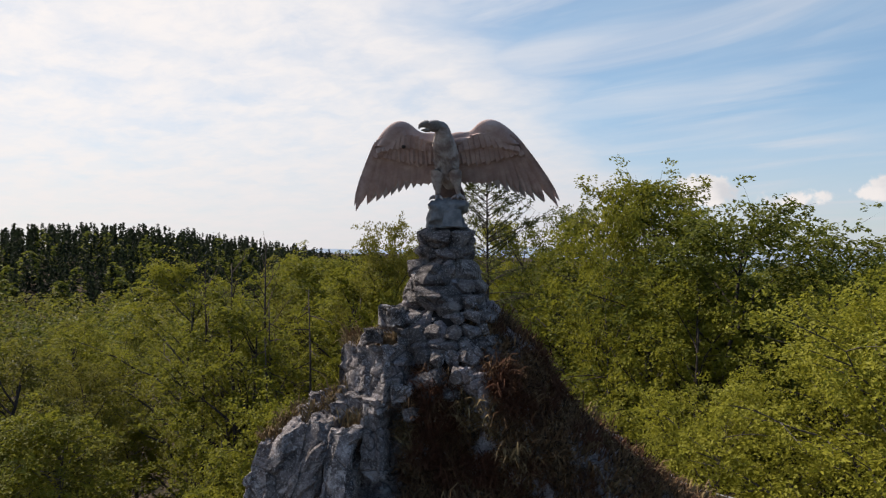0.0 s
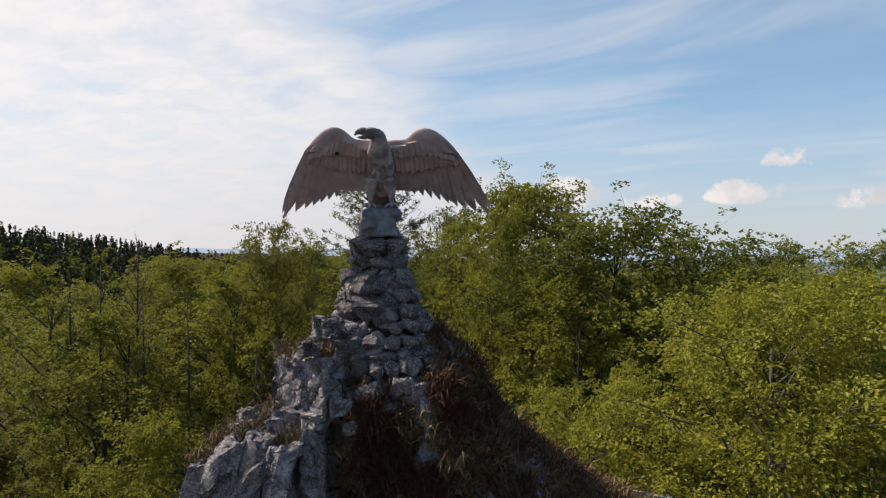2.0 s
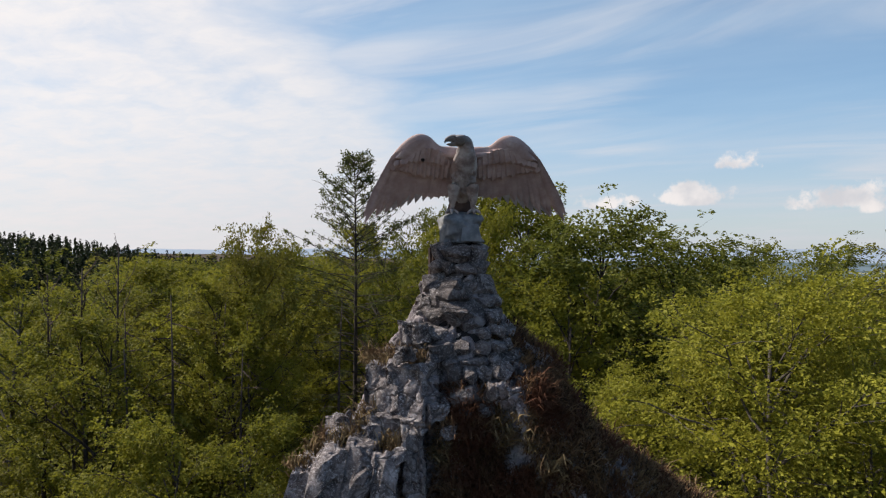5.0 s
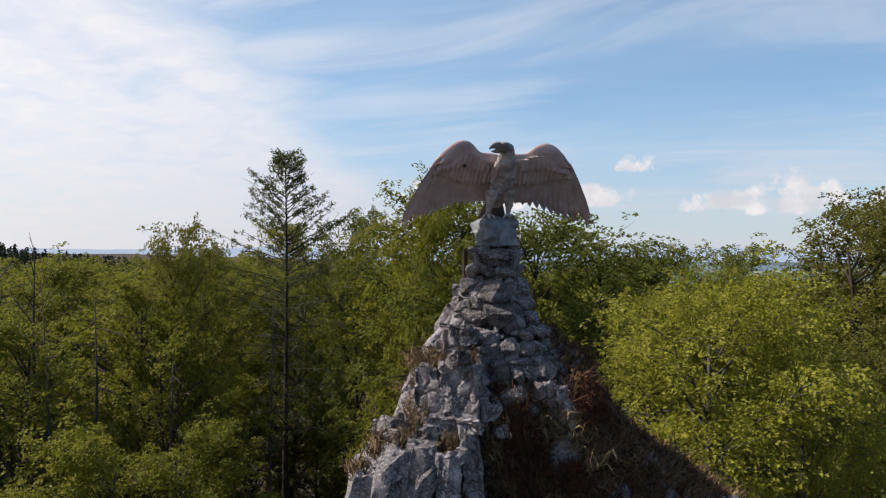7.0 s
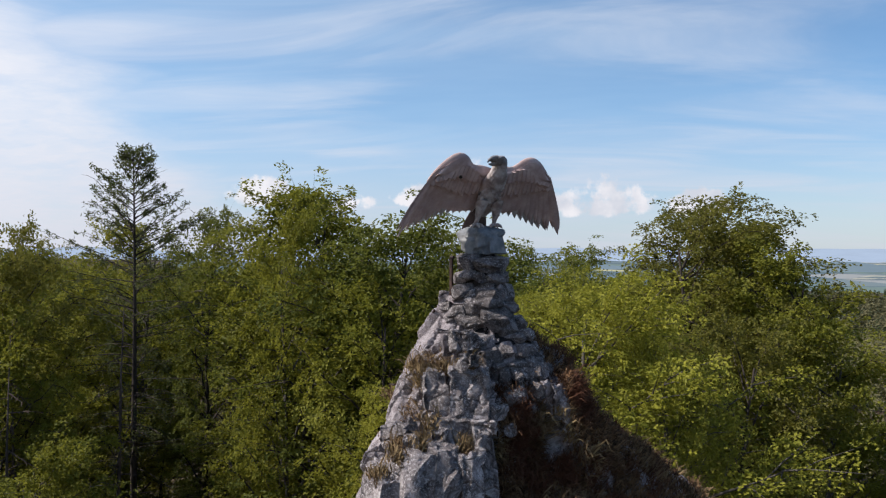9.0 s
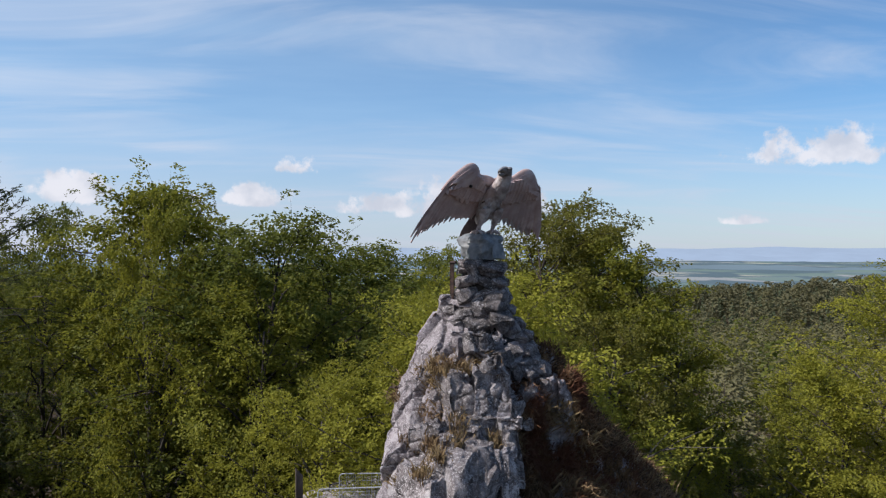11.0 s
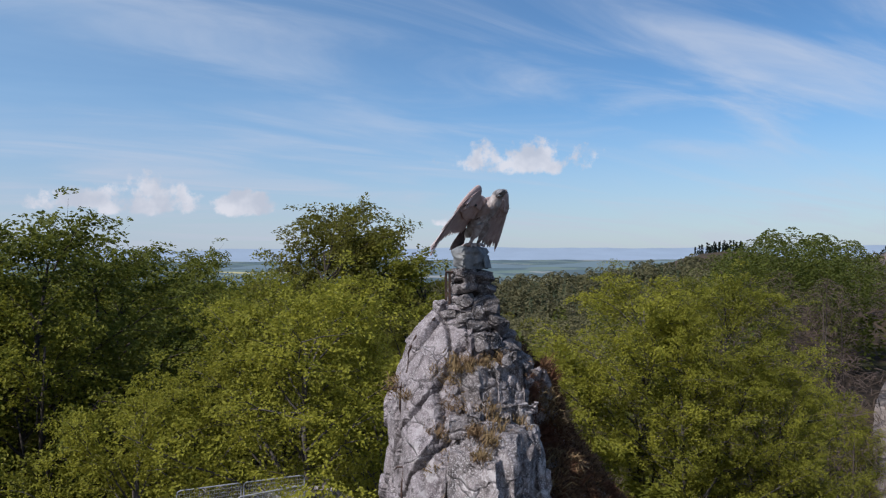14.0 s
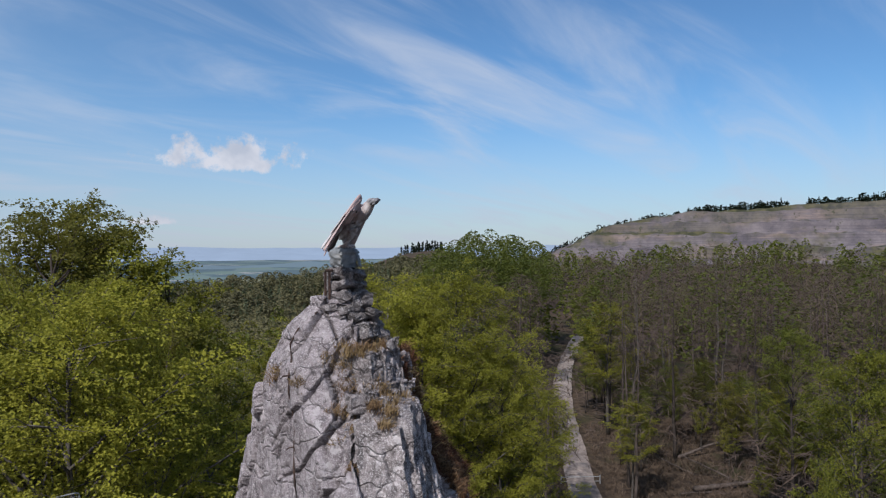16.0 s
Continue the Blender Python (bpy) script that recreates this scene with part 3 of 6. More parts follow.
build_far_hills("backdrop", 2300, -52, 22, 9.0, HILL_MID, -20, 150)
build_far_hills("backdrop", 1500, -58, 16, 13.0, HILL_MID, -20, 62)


# the rock pinnacle: its reach from the axis at twelve heights, by direction
LEVELS = (-0.42, -0.7, -1.0, -1.45, -2.02, -2.18, -2.8, -3.4, -4.2, -6.0, -10.0, -36.0)
REACH = {
    0: (0.45, 0.60, 0.85, 1.20, 1.62, 1.76, 2.66, 3.55, 4.1, 5.0, 6.5, 9.0),
    40: (0.55, 0.85, 1.15, 1.50, 1.88, 2.00, 2.60, 3.20, 3.7, 4.5, 5.5, 8.0),
    88: (0.62, 0.97, 1.26, 1.56, 1.78, 1.86, 2.02, 2.15, 2.35, 2.8, 3.6, 6.0),
    122: (0.58, 0.82, 1.00, 1.13, 1.17, 1.17, 1.15, 1.15, 1.2, 1.4, 2.0, 5.0),
    160: (0.50, 0.65, 0.93, 1.12, 1.34, 1.60, 1.95, 2.20, 2.5, 3.0, 3.6, 6.0),
    180: (0.50, 0.68, 1.00, 1.38, 1.55, 2.28, 2.70, 2.90, 3.2, 3.8, 4.5, 7.0),
    212: (0.50, 0.66, 0.92, 1.22, 1.50, 1.70, 2.35, 2.85, 3.4, 4.2, 5.0, 8.0),
    240: (0.50, 0.62, 0.85, 0.98, 1.06, 1.12, 1.45, 1.95, 2.6, 3.4, 4.2, 7.0),
    268: (0.45, 0.60, 0.80, 0.92, 0.96, 1.00, 1.32, 1.76, 2.20, 2.7, 3.5, 7.0),
    302: (0.50, 0.66, 0.88, 1.22, 1.57, 1.68, 2.15, 2.60, 3.1, 4.0, 5.0, 8.0),
    339: (0.45, 0.66, 0.93, 1.30, 1.72, 2.00, 2.88, 3.60, 4.1, 5.0, 6.5, 9.0),
}
AXIS = (0.02, 9.1)


def cells(p, wide, tall):
    """A block pattern: how deep in a joint, the block's own value, and the tilt of its face."""
    q = Vector((p.x / wide, p.y / wide, p.z / tall))
    q += 0.18 * noise.noise_vector(q * 1.7)
    (d0, d1, *_), (c0, *_) = noise.voronoi(q)
    key = c0 * 7.3 + Vector((3.1, 1.7, 9.2))
    return d1 - d0, noise.cell(key), (q - c0).dot(noise.cell_vector(key) - Vector((0.5, 0.5, 0.5)))


def blocks(p, wide, tall):
    """Upright jointed blocks: distance to the joint, the block's own value, and the tilt of its face."""
    u = (p.x - p.y) * 0.707 / wide + 0.3 * noise.noise(p * 1.4)
    c = math.floor(u)
    v = p.z / tall + 0.37 * c + 0.25 * noise.noise(p * 1.6 + Vector((7, 3, 1)))
    r = math.floor(v)
    key = Vector((c + 0.5, r + 0.5, 3.5))
    lean = noise.cell_vector(key)
    edge = min(min(u - c, 1 - u + c) * wide, min(v - r, 1 - v + r) * tall)
    return edge, noise.cell(key), (u - c - 0.5) * (lean.x - 0.5) + (v - r - 0.5) * (lean.y - 0.5)


def rounded_box(x, y, z, centre, half, turn, lean, r):
    """Distance to a leaning, turned box with rounded edges."""
    c, n = math.cos(radians(turn)), math.sin(radians(turn))
    dx, dy, dz = x - centre[0], y - centre[1], z - centre[2]
    u, v = c * dx + n * dy - lean[0] * dz, -n * dx + c * dy - lean[1] * dz
    q = [np.abs(u) - half[0] + r, np.abs(v) - half[1] + r, np.abs(dz) - half[2] + r]
    outside = np.sqrt(sum(np.maximum(k, 0.0) ** 2 for k in q))
    return outside + np.minimum(np.maximum(np.maximum(q[0], q[1]), q[2]), 0.0) - r


# blocks that stand out of the pinnacle: centre from the first eye's height, half size, turn, lean, edge
OUTCROPS = (
    ((-0.52, 7.58, -1.24), (0.28, 0.36, 0.26), -37, (0.0, 0.10), 0.07),
    ((-1.20, 7.46, -2.75), (0.48, 0.40, 0.80), -14, (0.24, 0.24), 0.09),
    ((-0.52, 7.66, -0.72), (0.24, 0.24, 0.20), 15, (0.0, 0.2), 0.12),
    ((0.62, 7.18, -1.72), (0.34, 0.30, 0.62), 24, (-0.35, 0.25), 0.14),
    ((0.72, 7.62, -1.38), (0.34, 0.34, 0.50), 30, (-0.35, 0.25), 0.16),
    ((1.15, 7.15, -2.35), (0.40, 0.36, 0.70), 20, (-0.40, 0.30), 0.18),
    ((-0.10, 6.72, -2.95), (0.50, 0.40, 0.55), -6, (0.0, 0.35), 0.12),
)


def rock_hull(x, y, z):
    """Rough distance to the pinnacle without its detail."""
    f = np.zeros(np.broadcast(x, y, z).shape, dtype=np.float32)
    for a, reach in REACH.items():
        along = (x - S * AXIS[0]) * math.cos(radians(a)) + (y - S * AXIS[1]) * math.sin(radians(a))
        f += np.exp(np.minimum(60.0, 11.0 * (along - S * np.interp(-z / S, [-l for l in LEVELS], reach)))).astype(np.float32)
    return np.log(np.maximum(f, 1e-20)) / 11.0 - 0.06


def surface_net(f, low, g):
    """Vertices and faces of the zero surface of a grid of distances."""
    inside = f < 0
    corners = [(i, j, k) for i in (0, 1) for j in (0, 1) for k in (0, 1)]
    n = [m - 1 for m in f.shape]
    count = sum(inside[i:i + n[0], j:j + n[1], k:k + n[2]].astype(np.int8) for i, j, k in corners)
    at = np.argwhere((count > 0) & (count < 8))
    values = np.stack([f[at[:, 0] + i, at[:, 1] + j, at[:, 2] + k] for i, j, k in corners], axis=1)
    total, hits = np.zeros((len(at), 3)), np.zeros((len(at), 1))
    for p, a in enumerate(corners):
        for q, b in enumerate(corners):
            if q > p and sum(abs(u - v) for u, v in zip(a, b)) == 1:
                cross = (values[:, p] < 0) != (values[:, q] < 0)
                s = np.where(cross, values[:, p] / np.where(cross, values[:, p] - values[:, q], 1.0), 0.0)[:, None]
                total += np.where(cross[:, None], np.array(a) + s * (np.array(b) - np.array(a)), 0.0)
                hits += cross[:, None]
    verts = np.array(low) + g * (at + total / hits)
    number = np.full(n, -1, dtype=np.int64)
    number[at[:, 0], at[:, 1], at[:, 2]] = np.arange(len(at))
    faces = []
    for axis in range(3):
        u, v = (axis + 1) % 3, (axis + 2) % 3
        one = [slice(None)] * 3
        two = [slice(None)] * 3
        one[axis], two[axis] = slice(0, -1), slice(1, None)
        for out in (False, True):
            e = np.argwhere((inside[tuple(one)] != inside[tuple(two)]) & (inside[tuple(one)] == out))
            e = e[(e[:, u] > 0) & (e[:, v] > 0) & (e[:, u] < n[u]) & (e[:, v] < n[v])]
            ring = []
            for du, dv in ((-1, -1), (0, -1), (0, 0), (-1, 0)):
                c = e.copy()
                c[:, u] += du
                c[:, v] += dv
                ring.append(number[c[:, 0], c[:, 1], c[:, 2]])
            quad = np.stack(ring if out else ring[::-1], axis=1)
            faces.append(quad[(quad >= 0).all(axis=1)])
    return verts, np.concatenate(faces)


def rock_relief(p, w):
    """How far the weathered surface stands out at a place, in direction w of the axis."""
    q = Vector((p.x / S, p.y / S - AXIS[1], p.z / S))
    turned = Vector((q.x, q.y, q.z + 0.35 * q.y - 0.2 * q.x))
    west = max(0.0, math.cos(w - radians(172)))
    broken = min(1.0, max(0.0, -0.35 + 1.45 * math.cos(w - radians(245)) + 0.9 * noise.noise(q * 1.1)))
    edge, own, tilt = cells(turned, 0.85, 1.3)
    mid_edge, mid_own, mid_tilt = cells(turned + Vector((9, 4, 2)), 0.30, 0.55)
    fine_edge, fine_own, fine_tilt = cells(q + Vector((5, 2, 1)), 0.13, 0.17)
    joint, block_own, block_tilt = blocks(q, 0.34, 0.60)
    d = (1 - 0.8 * west) * (0.08 * (own - 0.5) + 0.12 * tilt - 0.07 * math.exp(-(edge / 0.035) ** 2))
    d += broken * (0.08 * (block_own - 0.5) + 0.12 * block_tilt - 0.10 * math.exp(-(joint / 0.026) ** 2))
    # slabs lying on the west face, parted by slanting and by steep joints
    slant = (0.80 * q.y + 0.60 * q.z + 0.16 * noise.noise(q * 0.9)) / 0.62
    row = math.floor(slant)
    steep = (0.93 * q.y - 0.36 * q.z + 0.12 * noise.noise(q * 1.3 + Vector((1, 8, 2)))) / 0.95 + 0.43 * row
    column = math.floor(steep)
    key = Vector((row + 0.5, column + 0.5, 7.5))
    u, v = slant - row, steep - column
    lean = noise.cell_vector(key)
    gap = min(min(u, 1 - u) * 0.62, min(v, 1 - v) * 0.95 + 0.03 * noise.noise(q * 3))
    d += west * (0.13 * (noise.cell(key) - 0.5) + 0.10 * (lean.x - 0.2) * (0.5 - u) + 0.08 * (lean.y - 0.5) * (v - 0.5) - 0.15 * math.exp(-(gap / 0.020) ** 2))
    d += (0.010 + 0.03 * broken) * (mid_own - 0.5) + (0.03 + 0.06 * broken) * mid_tilt - (0.006 + 0.03 * broken) * math.exp(-(mid_edge / 0.05) ** 2)
    d += (0.10 + 0.7 * broken) * (0.03 * (fine_own - 0.5) + 0.06 * fine_tilt - 0.02 * math.exp(-(fine_edge / 0.08) ** 2))
    d += 0.03 * noise.noise(q * 1.3) + (0.010 + 0.02 * broken) * noise.fractal(q * 3.0, 1.0, 2.0, 4) + 0.006 * noise.fractal(q * 13.0, 0.8, 2.0, 3)
    # rain runnels down the lower buttress
    rib = 1 - abs(noise.noise(Vector((q.x * 3.4, q.y * 3.4, q.z * 0.5))))
    d -= 0.05 * broken * step(-q.z, 1.9, 2.3) * rib ** 6
    return S * d


def build_rock():
    g, low, high = 0.028, (-3.3, 4.9, -4.35), (4.4, 10.9, -0.2)
    x, y, z = (np.arange(a, b, g, dtype=np.float32) for a, b in zip(low, high))
    levels = [rock_hull(x[:, None], y[None, :], float(h)) for h in z]
    f = np.stack(levels, axis=2)
    for centre, half, turn, lean, r in OUTCROPS:
        spare = max(half) * 1.5 + 0.35
        i, j, k = (slice(max(0, int((c - spare - a) / g)), max(0, int((c + spare - a) / g))) for c, a in zip(centre, low))
        box = rounded_box(x[i, None, None], y[None, j, None], z[None, None, k], centre, half, turn, lean, r)
        old = f[i, j, k]
        h = np.clip(0.5 + 0.5 * (old - box) / 0.05, 0, 1)
        f[i, j, k] = old + (box - old) * h - 0.05 * h * (1 - h)
    f[:, :, -1] = 1.0
    verts, faces = surface_net(f, low, g)
    flat = np.zeros_like(verts)
    normal = np.cross(verts[faces[:, 2]] - verts[faces[:, 0]], verts[faces[:, 3]] - verts[faces[:, 1]])
    for c in range(4):
        np.add.at(flat, faces[:, c], normal)
    flat /= np.linalg.norm(flat, axis=1, keepdims=True) + 1e-9
    spread = np.arctan2(verts[:, 1] - S * AXIS[1], verts[:, 0] - S * AXIS[0])
    placed = []
    for p, n, w in zip(verts, flat, spread):
        d = rock_relief(Vector(p), w)
        placed.append((p[0] + d * n[0], p[1] + d * n[1], EYE + p[2] + d * n[2]))
    faces = [tuple(q) for q in faces.tolist()]
    # the shaft below, down to the forest floor
    k, around = len(placed), 200
    shaft = list(np.linspace(-4.2, -32.0, 110))
    for h in shaft:
        reach = {a: S * float(np.interp(-h / S, [-l for l in LEVELS], v)) for a, v in REACH.items()}
        for j in range(around):
            w = 2 * math.pi * j / around
            sides = [q / math.cos(w - radians(a)) for a, q in reach.items() if math.cos(w - radians(a)) > 0.12]
            near = min(sides)
            r = near - 0.35 * math.log(sum(math.exp((near - q) / 0.35) for q in sides))
            p = Vector((r * math.cos(w), r * math.sin(w), h))
            edge, own, tilt = cells(p, 1.1, 2.4)
            small, small_own, small_tilt = cells(p + Vector((4, 9, 2)), 0.45, 0.9)
            r += 0.22 * (own - 0.5) + 0.35 * tilt - 0.16 * math.exp(-(edge / 0.05) ** 2) + 0.08 * (small_own - 0.5) + 0.12 * small_tilt + 0.10 * noise.fractal(p * 0.9, 1.0, 2.0, 4)
            placed.append((S * AXIS[0] + r * math.cos(w), S * AXIS[1] + r * math.sin(w), EYE + h))
    for i in range(len(shaft) - 1):
        for j in range(around):
            a, b = k + i * around + j, k + i * around + (j + 1) % around
            faces.append((a, a + around, b + around, b))
    me = array_mesh("rock_pinnacle", placed, faces, ROCK, True)
    me.set_sharp_from_angle(angle=radians(24))
    ob = new("rock_pinnacle", me)
    return tagged(ob, "tall grey limestone pinnacle, cracked and weathered, above the forest", "rock"), BVHTree.FromPolygons(placed, faces)


rock, rock_tree = build_rock()


# the heaped stone pedestal under the statue
def stone_meshes(count, seed):
    """Angular broken stones about one unit across."""
    rng, out = np.random.default_rng(seed), []
    for i in range(count):
        bm = bmesh.new()
        for k in range(26):
            v = Vector(rng.normal(0, 1, 3)).normalized()
            q = max(abs(v.x), abs(v.y), abs(v.z))
            v = v * (0.5 / (q ** 0.72)) * rng.uniform(0.86, 1.06)
            bm.verts.new(v)
        hull = bmesh.ops.convex_hull(bm, input=bm.verts)
        bmesh.ops.delete(bm, geom=[g for g in hull["geom_interior"] if isinstance(g, bmesh.types.BMVert)], context="VERTS")
        me = bpy.data.meshes.new("stone")
        bm.to_mesh(me)
        bm.free()
        me.materials.append(STONE)
        out.append(me)
    return out


STONES = stone_meshes(14, 4)


def cairn_reach(z, w):
    """The pedestal's reach at height z in direction w (degrees)."""
    front = max(0.0, math.cos(radians(w - 285)))
    r = np.interp(-z, (-0.32, 0.0, 0.3, 0.5, 0.7, 1.0, 1.25, 1.6), (0.345, 0.375, 0.42, 0.50, 0.64, 0.84, 0.96, 1.07))
    return r * (1.0 if z > -0.55 else 0.86 + 0.16 * front)


def build_cairn():
    """Courses of rough stones in mortar; the heap narrows to a tongue down the front."""
    rng = np.random.default_rng(11)
    base = P(0.03, 9.10, -1.0)
    cairn = tagged(new("stone_pedestal"), "heaped rough grey stones carrying the statue", "pedestal")
    cairn.location = base
    core, levels = Soup(), list(np.linspace(0.27, -1.6, 40))
    for z in levels:
        for j in range(48):
            w = 7.5 * j
            r = (cairn_reach(z, w) - 0.16) * (1 + 0.03 * rng.normal())
            if z < -0.9:
                r -= 0.25 * (1 - bump(w, 272, 42))
            core.verts.append(tuple(P(0.03 + r * math.cos(radians(w)), 9.10 + r * math.sin(radians(w)), z) - base))
    for i in range(39):
        for j in range(48):
            a, b = 48 * i + j, 48 * i + (j + 1) % 48
            core.faces.append((a, a + 48, b + 48, b))
    core.faces.append(tuple(range(48)))
    part("core", core.mesh("core", MORTAR_AND_HOLE, True), cairn, "dark mortar between the stones")

    def lay(w, z, wide, tall, deep, out=0.0, tilt=0.07, shape=None, name="stone", label=""):
        rr = cairn_reach(z, w) - 0.13 + out
        a = radians(w)
        m = Matrix.Translation(P(0.03 + rr * math.cos(a), 9.10 + rr * math.sin(a), z) - base)
        m = m @ Matrix.Rotation(a, 4, "Z") @ Euler((rng.normal(0, tilt), rng.normal(0, tilt) + (0.35 if z < -0.4 else 0.05), rng.normal(0, 0.14))).to_matrix().to_4x4()
        flip = Matrix.Rotation(math.pi * rng.integers(0, 2), 4, "X")
        m = m @ Matrix.Diagonal((S * deep, S * wide, S * tall, 1)) @ flip
        part(name, STONES[rng.integers(0, len(STONES)) if shape is None else shape], cairn, label, m=m)

    lay(252, -0.34, 0.42, 0.34, 0.38, 0.10, 0.1, 3, "pale_stone", "large pale wedge-shaped stone")
    lay(258, -0.58, 0.60, 0.25, 0.42, 0.06, 0.05, 5, "flat_stone", "long flat grey stone")
    lay(222, -0.42, 0.30, 0.40, 0.30, 0.02, 0.1, 6)
    z = 0.26
    while z > -1.58:
        tall = rng.uniform(0.17, 0.26) if z > -0.35 else rng.uniform(0.11, 0.22)
        w = rng.uniform(0, 40)
        end = w + 360
        while w < end:
            r = cairn_reach(z - tall / 2, w)
            wide = (0.20 + 0.22 * rng.uniform()) if z > -0.5 else (0.16 + 0.30 * rng.uniform() ** 1.4)
            half = degrees_of(wide, r) / 2
            at = (w + half) % 360
            w += 2 * half
            if z < -0.55 and abs(at - 283) > np.interp(-z, (0.55, 0.8, 1.0, 1.6), (95, 62, 44, 26)):
                continue
            if -0.75 < z < -0.2 and abs(at - 254) < 20:
                continue
            lay(at, z - tall / 2 + rng.uniform(-0.03, 0.03), wide * 0.99, tall * rng.uniform(1.0, 1.18), rng.uniform(0.26, 0.36), rng.uniform(-0.05, 0.05), 0.09 if z > -0.5 else 0.16)
        z -= tall * 0.97
    return cairn


def degrees_of(wide, r):
    return math.degrees(wide / max(0.25, r))


build_cairn()


# the eagle statue, one mesh
def blob(soup, rings, sides=18):
    """A lofted body: rings of (centre, half width, half depth), with closed ends."""
    k = len(soup.verts)
    for i, (c, a, b) in enumerate(rings):
        for j in range(sides):
            w = 2 * math.pi * j / sides
            soup.verts.append((c[0] + a * math.cos(w), c[1] + b * math.sin(w), c[2]))
    for i in range(len(rings) - 1):
        for j in range(sides):
            p, q = k + i * sides + j, k + i * sides + (j + 1) % sides
            soup.faces.append((p, q, q + sides, p + sides))
    soup.faces.append(tuple(range(k + sides - 1, k - 1, -1)))
    soup.faces.append(tuple(k + (len(rings) - 1) * sides + j for j in range(sides)))


def feather(soup, root, tip, wide, back, thick=0.012, bow=0.02, blunt=False):
    """A long feather with a rounded, slightly pointed end and a raised shaft."""
    root, tip = Vector(root), Vector(tip)
    way = (tip - root).normalized()
    out = Vector(back).normalized()
    side = way.cross(out).normalized()
    out = side.cross(way)
    length = (tip - root).length
    shape = ((0.0, 0.42), (0.3, 0.5), (0.6, 0.5), (0.8, 0.40), (0.92, 0.22), (1.0, 0.03))
    if blunt:
        shape = ((0.0, 0.42), (0.3, 0.5), (0.7, 0.5), (0.9, 0.47), (0.97, 0.34), (1.0, 0.14))
    k = len(soup.verts)
    for s, w in shape:
        c = root + way * (s * length) + out * (bow * math.sin(math.pi * s))
        for x, h in ((-1, 0.0), (-0.45, -0.6), (0, -1.3), (0.45, -0.6), (1, 0.0), (0, 1.0)):
            soup.verts.append(tuple(c + side * (x * w * wide) + out * (h * thick)))
    for i in range(len(shape) - 1):
        for j in range(6):
            a, b = k + 6 * i + j, k + 6 * i + (j + 1) % 6
            soup.faces.append((a, b, b + 6, a + 6))
    soup.faces.append(tuple(range(k + 5, k - 1, -1)))
    soup.faces.append(tuple(k + 6 * (len(shape) - 1) + j for j in range(6)))


def wing_depth(x, z):
    """How far back the wing lies: forward at its top, back at its tip."""
    return 0.30 - 0.72 * max(0.0, min(1.0, (z + 0.05) / 0.98)) ** 1.1 - 0.32 * (x / 1.25) ** 2


def swept(sign, x):
    """The left wing is swept further back than the right one."""
    return (0.33 if sign > 0 else 0.07) * (x / 1.3) ** 1.3


def wing_normal(sign, x, z):
    """The way out of the wing's back at a place."""
    e = 0.02
    return Vector((-sign * (wing_depth(x + e, z) - wing_depth(x - e, z)) / (2 * e), 1.0, -(wing_depth(x, z + e) - wing_depth(x, z - e)) / (2 * e)))


